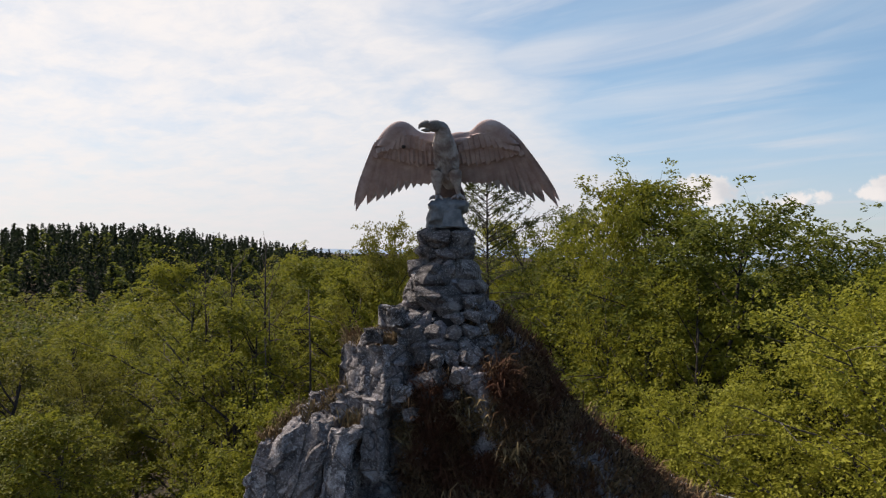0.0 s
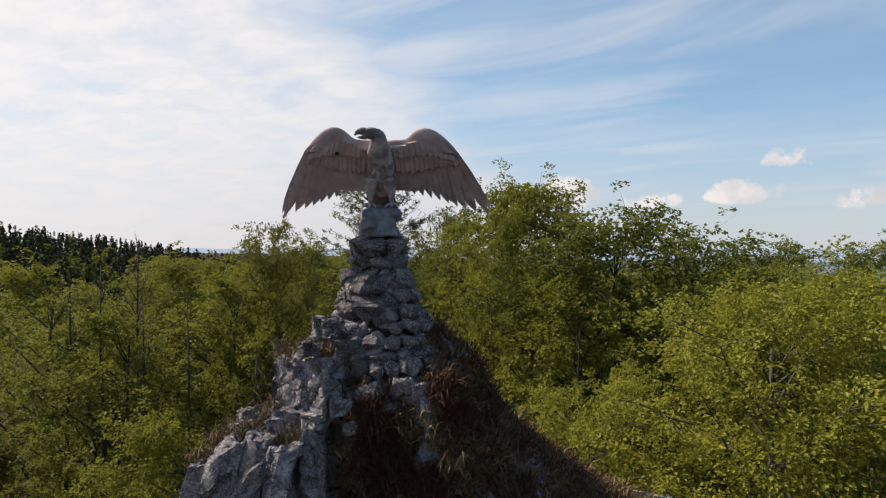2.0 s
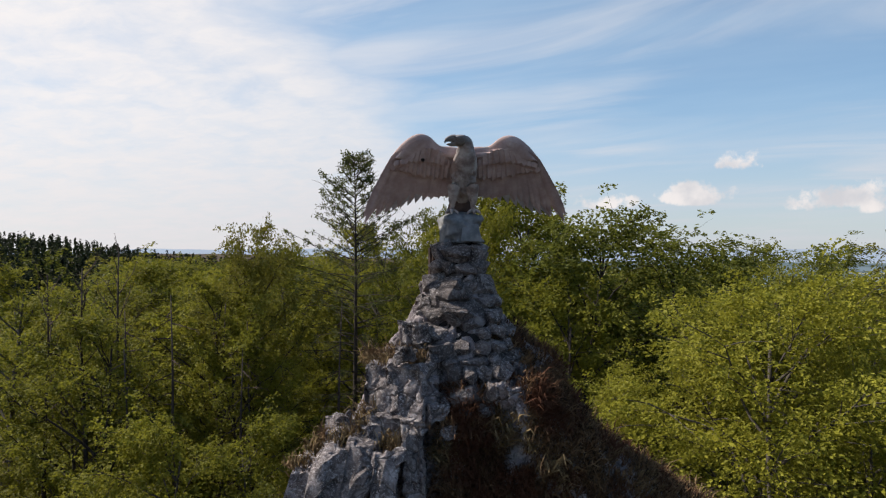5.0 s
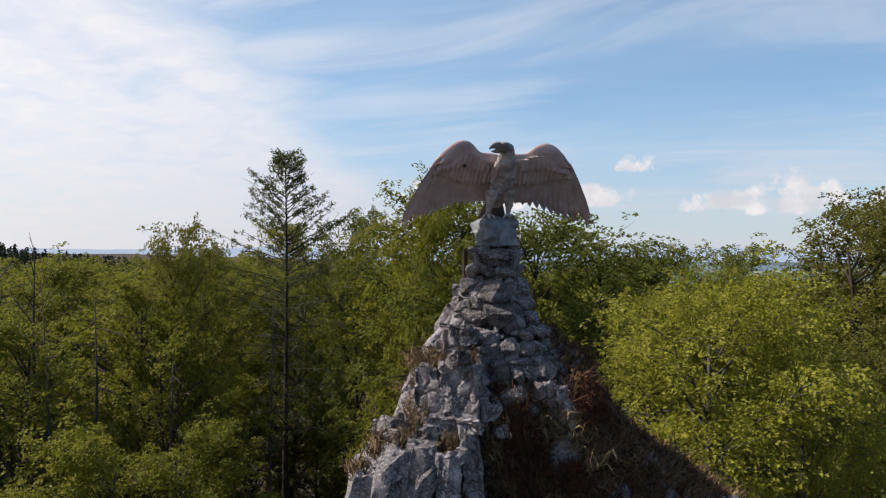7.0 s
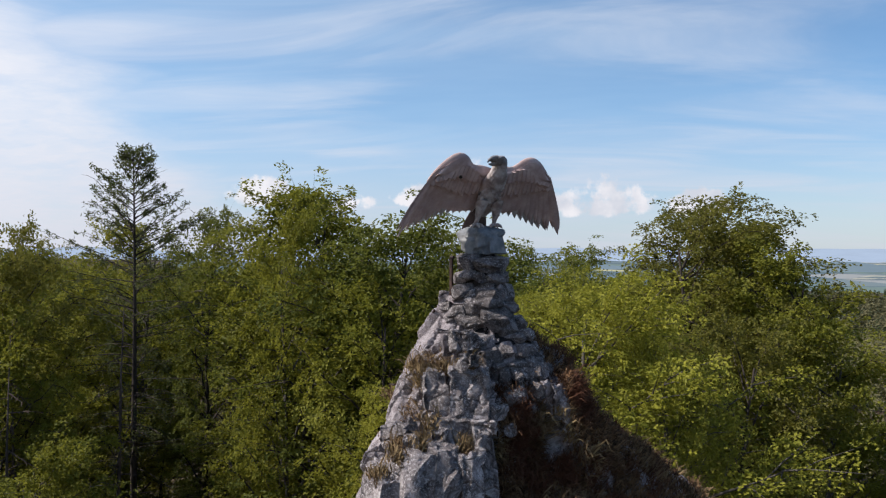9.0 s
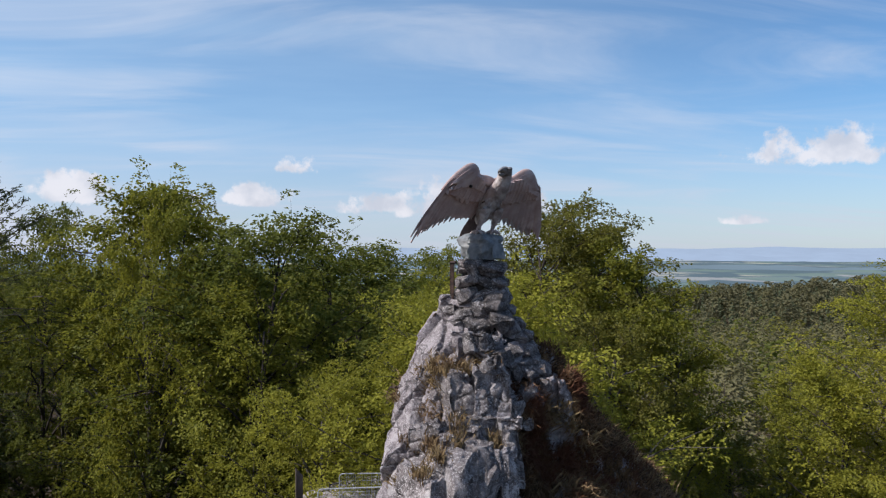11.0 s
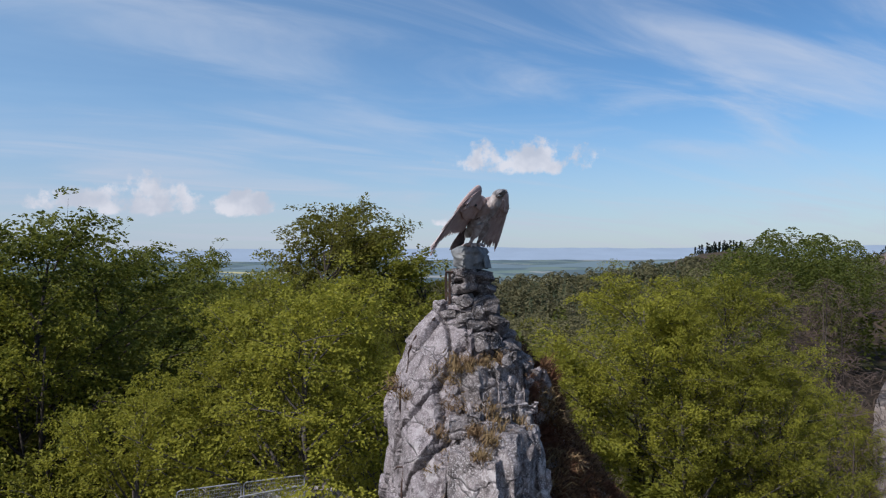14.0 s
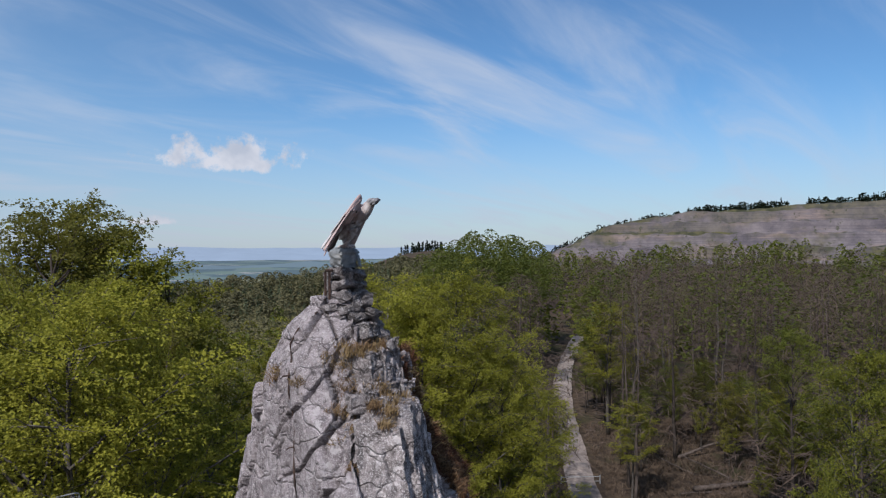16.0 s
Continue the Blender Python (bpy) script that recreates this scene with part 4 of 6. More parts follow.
def build_wing(soup, sign):
    def at(x, z, forward=0.0):
        return Vector((sign * x * (1.0 + (0.075 * x if sign > 0 else -0.012)), wing_depth(x, z) + swept(sign, max(0.0, x)) - forward, z - (0.05 * max(0.0, x - 0.9) / 0.4 if sign < 0 else 0.0)))
    tips = ((0.17, 0.235), (0.25, 0.23), (0.33, 0.22), (0.41, 0.215), (0.49, 0.225), (0.57, 0.25), (0.68, 0.17), (0.76, 0.165), (0.84, 0.085), (0.92, 0.10), (0.99, 0.03), (1.06, 0.05), (1.13, -0.025), (1.20, 0.0), (1.275, -0.10), (1.29, -0.02))
    roots = ((0.10, 0.66), (0.17, 0.68), (0.24, 0.68), (0.31, 0.69), (0.38, 0.71), (0.45, 0.74), (0.51, 0.77), (0.56, 0.79), (0.61, 0.80), (0.66, 0.80), (0.70, 0.79), (0.745, 0.78), (0.785, 0.76), (0.82, 0.74), (0.85, 0.715), (0.875, 0.69))
    for i, (r, t) in enumerate(zip(roots, tips)):
        wide = 0.17 if i < 6 else 0.145 - 0.004 * (i - 6)
        out = wing_normal(sign, (r[0] + t[0]) / 2, (r[1] + t[1]) / 2)
        feather(soup, at(*r, 0.004 * (i % 3)), at(*t, 0.004 * (i % 3)), wide, out, 0.008 if i < 6 else 0.010, 0.012, i < 6)
    # the covert row, with a scalloped lower edge
    for i in range(14):
        s = i / 13
        r = (0.13 + 0.72 * s, 0.66 + 0.16 * math.sin(math.pi * min(1, s * 1.15)) - 0.06 * s)
        t = (0.15 + 0.75 * s, 0.46 - 0.03 * math.sin(5 * s) + 0.05 * s + 0.018 * math.sin(37 * s))
        feather(soup, at(*r, 0.034), at(*t, 0.046 + 0.010 * (i % 2)), 0.115, wing_normal(sign, *t), 0.018, 0.0, True)
    for i in range(11):
        s = i / 10
        r = (0.18 + 0.62 * s, 0.67 + 0.16 * math.sin(math.pi * min(1, s * 1.1)) - 0.05 * s)
        t = (0.18 + 0.70 * s, 0.585 + 0.035 * math.sin(4 * s) + 0.04 * s + 0.018 * math.sin(31 * s))
        feather(soup, at(*r, 0.056), at(*t, 0.078 + 0.010 * (i % 2)), 0.115, wing_normal(sign, *t), 0.018, 0.0, True)
    # the smooth arm along the front edge
    arm = ((0.02, 0.70, 0.10), (0.12, 0.775, 0.085), (0.24, 0.765, 0.07), (0.34, 0.765, 0.065), (0.42, 0.845, 0.075), (0.50, 0.905, 0.085), (0.58, 0.905, 0.082), (0.67, 0.86, 0.075), (0.76, 0.79, 0.065), (0.84, 0.715, 0.055), (0.91, 0.635, 0.045), (0.96, 0.56, 0.03))
    ends = np.array(arm)
    fine = np.linspace(0, len(arm) - 1, 45)
    ends = np.stack([np.interp(fine, range(len(arm)), ends[:, c]) for c in range(3)], axis=1)
    padded = np.pad(ends, ((4, 4), (0, 0)), mode="edge")
    arm = [tuple(padded[i:i + 9].mean(axis=0)) for i in range(45)]
    k, sides = len(soup.verts), 18
    for i, (x, z, r) in enumerate(arm):
        a, b = arm[max(0, i - 1)], arm[min(len(arm) - 1, i + 1)]
        d = Vector((b[0] - a[0], 0, b[1] - a[1])).normalized()
        u = Vector((-d.z, 0, d.x))
        c = at(x, z, -0.012)
        for j in range(sides):
            w = 2 * math.pi * j / sides
            o = u * (r * math.cos(w)) + Vector((0, 0.46 * r * math.sin(w), 0))
            soup.verts.append((c.x + sign * o.x, c.y + o.y, c.z + o.z))
    for i in range(len(arm) - 1):
        for j in range(sides):
            p, q = k + i * sides + j, k + i * sides + (j + 1) % sides
            soup.faces.append((p, q, q + sides, p + sides))
    soup.faces.append(tuple(range(k, k + sides)))
    soup.faces.append(tuple(k + (len(arm) - 1) * sides + j for j in range(sides)))
    # the smooth skin between arm and coverts
    skin, k = [], len(soup.verts)
    for i in range(25):
        s = i / 24
        top = at(0.06 + 0.84 * s, float(np.interp(0.06 + 0.84 * s, [a[0] for a in arm], [a[1] for a in arm])), 0.03)
        low = at(0.10 + 0.77 * s, 0.665 + 0.03 * math.sin(6 * s) + 0.02 * s, 0.072)
        for j in range(5):
            c = top.lerp(low, j / 4)
            skin.append((c.x, c.y - 0.02 * math.sin(math.pi * j / 4), c.z))
        for j in range(5):
            c = top.lerp(low, 1 - j / 4)
            skin.append((c.x, c.y + 0.05, c.z))
    faces = []
    for i in range(24):
        for j in range(10):
            a, b = 10 * i + j, 10 * i + (j + 1) % 10
            faces.append((a, b, b + 10, a + 10))
    faces += [tuple(range(9, -1, -1)), tuple(range(240, 250))]
    soup.add(skin, faces)


def build_back(soup, sign):
    """The wing's pale upper side, sunlit white in its colour: feather rows behind the arm."""
    def at(x, z, back):
        return Vector((sign * x * (1.0 + (0.075 * x if sign > 0 else -0.012)), wing_depth(x, z) + swept(sign, max(0.0, x)) + back, z))
    for row, (top, low, wide, back) in enumerate(((0.78, 0.56, 0.13, 0.046), (0.68, 0.40, 0.13, 0.036), (0.58, 0.22, 0.12, 0.026))):
        for i in range(11):
            s = i / 10
            bend = 0.10 * math.sin(math.pi * min(1, s * 1.15)) - 0.10 * s
            x0, x1 = 0.08 + 0.70 * s, 0.10 + (0.76 + 0.13 * row) * s
            feather(soup, at(x0, top + bend, back), at(x1, low + 0.5 * bend - 0.10 * row * s, back), wide, -wing_normal(sign, x1, low), 0.012, 0.0)


def build_eagle():
    wings, body, pale, tail = Soup(), Soup(), Soup(), Soup()
    for sign in (-1, 1):
        build_wing(wings, sign)
        build_back(pale, sign)
    # a dark disc on the right wing, its colour standing for the shaded hole
    c = Vector((-0.513, wing_depth(0.513, 0.67) - 0.09, 0.655))
    hole_disc = Soup()
    hole_disc.tube([c, c + Vector((0, 0.04, 0.010))], [0.024, 0.024], 12)
    # trunk of the bird, from the vent up to the neck
    blob(body, [((0.01, 0.06, 0.14), 0.05, 0.05), ((0.01, 0.05, 0.20), 0.10, 0.10), ((0.01, 0.03, 0.32), 0.135, 0.13), ((0.01, 0.0, 0.46), 0.16, 0.155), ((0.01, -0.045, 0.58), 0.165, 0.16),
                ((0.012, -0.07, 0.67), 0.148, 0.15), ((0.018, -0.085, 0.74), 0.118, 0.125), ((0.014, -0.095, 0.80), 0.102, 0.108), ((0.0, -0.10, 0.855), 0.10, 0.10), ((-0.025, -0.11, 0.895), 0.105, 0.095), ((-0.045, -0.12, 0.925), 0.085, 0.07), ((-0.05, -0.12, 0.94), 0.03, 0.025)], 22)
    head = len(body.verts)
    # brow and cheek
    blob(body, [((-0.13, -0.145, 0.825), 0.045, 0.045), ((-0.14, -0.145, 0.855), 0.085, 0.068), ((-0.145, -0.145, 0.895), 0.102, 0.074), ((-0.14, -0.145, 0.925), 0.098, 0.066), ((-0.12, -0.145, 0.942), 0.06, 0.04)], 16)
    # hooked beak, the lower half a little open
    beak = [Vector((-0.20, -0.16, 0.900)), Vector((-0.24, -0.165, 0.903)), Vector((-0.28, -0.17, 0.895)), Vector((-0.312, -0.174, 0.879)), Vector((-0.324, -0.175, 0.860)), Vector((-0.320, -0.174, 0.846))]
    body.tube(beak, [0.048, 0.040, 0.031, 0.022, 0.012, 0.003], 10)
    body.tube([Vector((-0.19, -0.158, 0.845)), Vector((-0.25, -0.165, 0.835)), Vector((-0.30, -0.17, 0.836))], [0.030, 0.020, 0.006], 8)
    for y in (-0.214, -0.078):
        body.tube([Vector((-0.165, y, 0.905)), Vector((-0.195, y * 0.96 - 0.006, 0.903))], [0.018, 0.012], 8)
    head_faces = [i for i, f in enumerate(body.faces) if min(f) >= head or sum(body.verts[k][2] for k in f) / len(f) > 0.85]
    # the head is turned half way to the right shoulder
    axis = Vector((-0.05, -0.11))
    for i in range(head, len(body.verts)):
        x, y, z = body.verts[i]
        x, y, z = 0.97 * (x - axis.x), 1.15 * (y - axis.y - 0.02), 0.874 + 1.05 * (z - 0.888)
        a = radians(9)
        body.verts[i] = (axis.x + 0.045 + x * math.cos(a) - y * math.sin(a), axis.y + x * math.sin(a) + y * math.cos(a), z)
    # ruffled breast and neck feathers
    rng = np.random.default_rng(3)
    for i in range(190):
        w, z = rng.uniform(-2.7, -0.4), rng.uniform(0.30, 0.80)
        a = np.interp(z, (0.28, 0.46, 0.68, 0.86), (0.125, 0.158, 0.148, 0.094))
        c = np.interp(z, (0.28, 0.46, 0.68, 0.86), (0.03, 0.0, -0.07, -0.10))
        p = Vector((0.005 + a * math.cos(w), c + a * 0.95 * math.sin(w), z))
        o = Vector((math.cos(w), math.sin(w), 0))
        feather(body, p - 0.008 * o, p + Vector((rng.normal(0, 0.01), 0, -0.075)) + 0.008 * o, 0.045, -o, 0.004, 0.002)
    # feathered thighs, bare shanks and toes
    for sx, out in ((-0.125, -1), (0.13, 1)):
        thigh = [Vector((0.6 * sx, -0.03, 0.44)), Vector((0.9 * sx, -0.10, 0.32)), Vector((sx, -0.13, 0.20)), Vector((sx + 0.01 * out, -0.12, 0.11))]
        body.tube(thigh, [0.085, 0.09, 0.062, 0.038], 12)
        for j in range(16):
            w = 2 * math.pi * j / 16
            o = Vector((math.cos(w), math.sin(w), 0))
            p = Vector((0.92 * sx, -0.10, 0.31)) + 0.075 * o
            feather(body, p, p + Vector((0.1 * sx, -0.03, -0.16)) - 0.03 * o, 0.05, -o, 0.008, 0.006)
        body.tube([Vector((sx, -0.12, 0.13)), Vector((sx + 0.012 * out, -0.115, 0.05)), Vector((sx + 0.015 * out, -0.115, -0.01))], [0.036, 0.030, 0.042], 10)
        for turn in (-38, 0, 36, 180):
            d = Vector((math.sin(radians(turn)), -math.cos(radians(turn)), 0))
            f = Vector((sx + 0.015 * out, -0.115, 0.012))
            body.tube([f, f + 0.06 * d + Vector((0, 0, 0.014)), f + 0.115 * d + Vector((0, 0, -0.006)), f + 0.15 * d + Vector((0, 0, -0.035))], [0.030, 0.026, 0.018, 0.003], 8)
    # the tail behind the feet
    for i in range(9):
        a = (i - 4) / 4
        feather(tail, (0.05 * a, 0.10, 0.30), (0.19 * a, 0.31, -0.10 + 0.03 * abs(a)), 0.085, (0, -1, 0.6), 0.012, 0.0)
    # the bird leans well forward over its feet
    body.verts = [(x, y + 0.10 - 0.565 * z, z) for x, y, z in body.verts]
    k = len(wings.faces)
    wings.add(body.verts, body.faces)
    k2 = len(wings.faces)
    wings.add(pale.verts, pale.faces)
    k3 = len(wings.faces)
    wings.add(hole_disc.verts, hole_disc.faces)
    k4 = len(wings.faces)
    wings.add(tail.verts, tail.faces)
    me = bpy.data.meshes.new("eagle_statue")
    me.from_pydata([(S * 0.985 * x, S * y, S * 0.96 * z) for x, y, z in wings.verts], [], wings.faces)
    for mat in (WING, BODY, PALE, MORTAR_AND_HOLE, TAIL, HEAD):
        me.materials.append(mat)
    me.polygons.foreach_set("material_index", [0] * k + [1] * (k2 - k) + [2] * (k3 - k2) + [3] * (k4 - k3) + [4] * (len(wings.faces) - k4))
    for i in head_faces:
        me.polygons[k + i].material_index = 5
    me.shade_smooth()
    me.set_sharp_from_angle(angle=radians(48))
    ob = tagged(new("eagle_statue", me), "weathered pinkish-grey eagle statue with spread wings, on a cement block", "statue")
    ob.matrix_world = Matrix.Translation(P(0.07, 9.08, 0.64)) @ Matrix.Rotation(radians(-10.6), 4, "Z")
    return ob


def build_plinth():
    """The lumpy cement block under the statue's feet, with a flat slab on its front."""
    soup, sides = Soup(), 64
    levels = [(z, *(np.interp(z, (0.265, 0.34, 0.42, 0.50, 0.56, 0.605, 0.64, 0.655), (a, b, c, d, e, f, 0.17, 0.02)) for a, b, c, d, e, f in ((0.25, 0.235, 0.235, 0.26, 0.30, 0.265), (0.25, 0.24, 0.24, 0.255, 0.27, 0.25)))) for z in (*np.linspace(0.265, 0.60, 16), 0.62, 0.635, 0.645, 0.655)]
    for z, a, b in levels:
        for j in range(sides):
            w = 2 * math.pi * j / sides
            q = 1.0 / max(abs(math.cos(w)), abs(math.sin(w))) ** 0.45
            v = Vector((a * q * math.cos(w), b * q * math.sin(w), z))
            e, own, tilt = cells(v + Vector((2, 5, 1)), 0.2, 0.16)
            v *= 1 + 0.15 * noise.noise(v * 6) + 0.06 * noise.noise(v * 17) + 0.16 * (own - 0.5) + 0.3 * tilt - 0.07 * math.exp(-(e / 0.07) ** 2)
            soup.verts.append((0.06 + v.x, 9.11 + v.y, z + 0.02 * noise.noise(v * 9)))
    for i in range(len(levels) - 1):
        for j in range(sides):
            p, q = i * sides + j, i * sides + (j + 1) % sides
            soup.faces.append((p, q, q + sides, p + sides))
    soup.faces.append(tuple(range(sides - 1, -1, -1)))
    soup.faces.append(tuple((len(levels) - 1) * sides + j for j in range(sides)))
    soup.verts = [tuple(P(*v)) for v in soup.verts]
    plinth = tagged(new("statue_plinth", soup.mesh("statue_plinth", PLINTH, True)), "lumpy blue-grey cement block under the eagle's feet", "plinth")
    slab = Soup()
    m = pose(0.12, 8.845, 0.41, -10, 0, -6)
    for z0, w0, w1 in ((-0.012, 0.10, 0.13), (0.012, 0.095, 0.125)):
        for x, z in ((-w1, -0.13), (w1, -0.14), (w0, 0.08), (-w0, 0.10)):
            slab.verts.append(tuple(P(*(m @ Vector((x, z0, z))))))
    slab.faces = [(0, 1, 2, 3), (7, 6, 5, 4), (0, 4, 5, 1), (1, 5, 6, 2), (2, 6, 7, 3), (3, 7, 4, 0)]
    part("slab", slab.mesh("slab", PLINTH), plinth, "smooth flat grey slab")
    return plinth


build_plinth()
build_eagle()


# the trees
def proto(tree, label, category, group):
    tagged(tree, label, category, group)
    tree.location = (0, 0, -500)
    return tree


BROAD = [
    proto(broadleaf("beech_tree", 1, 30, 0.40, 6.6, 40, 7, 6, 32, 0.135, (BARK, BRIGHT_LEAF), spray=0.95), "tall beech with dense fresh yellow-green leaves", "tree", "forest trees"),
    proto(broadleaf("beech_tree", 2, 30, 0.44, 6.2, 28, 6, 5, 27, 0.20, (BARK, BEECH_LEAF), 0.02, spray=1.15, gap=0.06), "tall beech with fresh spring leaves", "tree", "forest trees"),
    proto(broadleaf("beech_tree", 3, 30, 0.36, 5.6, 28, 6, 5, 26, 0.20, (DARK_BARK, BEECH_LEAF), -0.03, spray=1.15, gap=0.1), "tall beech with fresh spring leaves", "tree", "forest trees"),
    proto(broadleaf("beech_tree", 4, 30, 0.48, 5.8, 30, 6, 5, 27, 0.19, (DARK_BARK, OLIVE_LEAF), 0.03, spray=1.2, gap=0.05), "open-crowned beech with thin young leaves", "tree", "forest trees"),
    proto(broadleaf("beech_tree", 5, 30, 0.42, 6.4, 28, 6, 5, 27, 0.20, (DARK_BARK, DARK_LEAF), 0.0, spray=1.2, gap=0.06), "broad beech with darker green leaves", "tree", "forest trees"),
]
THIN = [
    proto(broadleaf("beech_tree", 6, 30, 0.30, 4.6, 20, 5, 4, 13, 0.32, (DARK_BARK, BEECH_LEAF), 0.0, spray=1.4, fine=False), "beech in the closed forest, fresh green", "tree", "forest trees"),
    proto(broadleaf("beech_tree", 7, 30, 0.40, 4.8, 20, 5, 4, 12, 0.30, (DARK_BARK, OLIVE_LEAF), 0.0, spray=1.4, gap=0.25, fine=False), "beech in the closed forest, just coming into leaf", "tree", "forest trees"),
    proto(broadleaf("beech_tree", 8, 30, 0.25, 5.0, 20, 5, 4, 13, 0.32, (DARK_BARK, DARK_LEAF), 0.0, spray=1.4, fine=False), "dark-green tree in the closed forest", "tree", "forest trees"),
]
LARCH = proto(larch_tree(5, 36), "tall larch with thin drooping boughs", "tree", "larches")
BARE = [
    proto(bare_tree(1, 28, mat=DARK_BARK), "bare brown tree without leaves", "tree", "bare trees"),
    proto(bare_tree(2, 26, mat=DEAD_WOOD, conifer=True), "dead grey conifer with broken branches", "tree", "bare trees"),
    proto(bare_tree(3, 30, mat=BARK), "bare brown tree without leaves", "tree", "bare trees"),
]
used = set()


def plant(tree, x, y, top, wide=1.0, turn=0.0, height=30.0):
    """Puts a tree on the ground at x, y of the plan, its top at that height of the plan."""
    z = ground_at(x, y) - 0.3
    s = (top - z) * S / height
    m = Matrix.Translation(P(x, y, z)) @ Matrix.Rotation(turn, 4, "Z") @ Matrix.Diagonal((s * wide, s * wide, s, 1))
    if tree not in used:
        used.add(tree)
        tree.matrix_basis = m
        return tree
    return copy_thing_plain(tree, m)


def copy_thing_plain(tree, m):
    """A copy with the pose's own scale."""
    keep = tree.matrix_basis.copy()
    tree.matrix_basis = Matrix.Identity(4)
    made = copy_thing(tree, m)
    made.matrix_basis = m
    tree.matrix_basis = keep
    return made


# prominent trees: kind, x, y, top, width, turn
for kind, x, y, top, wide, turn in (
        (0, 13.5, 19.8, -0.7, 0.95, 0.3), (0, 17.0, 23.5, -0.6, 0.8, 2.0), (0, 14.6, 18.0, -2.7, 0.5, 4.1), (0, 10.2, 25.2, -4.4, 0.75, 1.1),
        (1, 11.5, 44.5, 4.3, 0.85, 0.5), (1, 9.4, 38.5, 2.6, 0.5, 2.5), (4, 14.5, 37.0, 2.6, 0.95, 1.0), (4, 21.5, 39.0, 1.7, 1.05, 3.0), (4, 32.0, 49.0, 0.6, 1.0, 0.2),
        (4, 38.9, 47.5, 0.6, 0.95, 1.4), (3, 38.0, 31.5, 4.0, 1.0, 5.0), (2, 33.5, 25.0, 0.6, 0.9, 2.0), (1, 42.0, 33.0, 1.6, 0.9, 0.7), (3, 34.0, 29.5, 3.0, 0.85, 1.0), (1, 15.0, 47.5, 4.7, 0.95, 4.0), (3, 26.2, 22.4, -3.0, 0.8, 2.0), (1, 31.5, 21.8, -3.4, 0.8, 0.0),
        (0, 39.5, 9.8, -1.4, 1.0, 2.2), (0, 37.2, 6.6, -3.4, 0.8, 0.5), (0, 38.5, 1.6, -7.0, 0.8, 3.1), (0, 41.0, 4.6, -1.3, 0.95, 4.4), (1, 40.0, 0.0, -13.0, 0.95, 1.0), (2, 36.0, 14.0, -6.0, 0.9, 1.0),
        (1, 5.0, 62.0, 2.5, 0.8, 0.4), (4, 9.5, 56.0, 3.6, 0.65, 2.0), (1, -1.0, 66.0, 0.6, 0.8, 5.0), (3, -3.4, 46.5, 1.7, 0.55, 0.0), (2, -5.5, 47.0, -1.0, 0.9, 1.0), (2, -12.0, 40.0, -2.6, 0.85, 3.0), (1, -22.4, 60.0, -1.0, 1.0, 0.0),
        (1, -12.3, 60.6, -0.6, 1.0, 2.0), (1, -19.0, 33.0, -7.5, 1.0, 2.0), (2, 11.7, 33.5, -1.2, 0.8, 1.0), (1, -7.5, 31.0, -6.5, 0.75, 1.0), (1, -2.8, 34.0, -7.5, 0.7, 3.0), (2, -4.0, 43.5, -3.2, 0.65, 0.5),
        (1, 36.8, -25.2, -7.0, 0.8, 1.0), (0, 118.0, -29.0, -10.0, 1.15, 2.0), (4, 147.0, -34.0, -7.7, 0.9, 0.0), (0, 70.0, -7.0, -15.0, 0.9, 1.0), (0, 78.0, -10.5, -19.0, 0.9, 3.0)):
    plant(BROAD[kind], x, y, top, wide, turn)
for x, y, top in ((-9.5, 40.5, -0.6), (-11.8, 40.1, -0.8), (-7.4, 42.0, 0.2), (-14.6, 43.0, -1.2), (-10.6, 44.0, 0.0), (-4.6, 40.0, -3.0), (-3.4, 42.0, -1.6), (-6.0, 45.0, -0.6), (0.8, 45.0, -0.4), (-8.6, 38.0, -2.4)):
    plant(BARE[1 if x > -10 else 0], x, y, top, 1.1, x, 28.0)
plant(LARCH, 3.0, 48.6, 6.4, 1.0, 0.0, 36.0)

# the closed forest behind and between them
rng = np.random.default_rng(21)
taken = [(13.5, 19.8), (17, 23.5), (10, 17), (10, 25), (7.5, 20.5), (9, 43), (5, 38), (15, 37), (21, 39), (30, 30), (26, 22), (39, 10), (41, 5), (0, 9), (3, 48.6)]


def allowed_top(r, b):
    """The canopy's height by distance and bearing."""
    if b < -14:
        return -9.0 if r < 30 else -2.2 - 0.07 * min(r, 150)
    if b < 5:
        return -9.0 if r < 30 else (-4.5 if r < 45 else (-2.5 if r < 75 else -1.0 - 0.004 * r))
    if b < 38:
        return -7.0 if r < 34 else (-2.5 if r < 60 else -1.5 - 0.01 * r)
    if b < 58:
        return -9.0 if r < 36 else -1.5 - 0.035 * r
    if b < 90:
        return -14.0 if r < 60 else (-6.5 - 0.055 * r if b < 82 else -4.0 - 0.055 * r)
    return -15.0 if r < 60 else (-9.0 if r < 95 else -3.5)


def in_road(x, y, spare):
    return x > 40 and abs(y - road_y(x)) < spare


def road_y(x):
    return -17.0 - 0.12 * (x - 87) - 0.0007 * (x - 87) ** 2


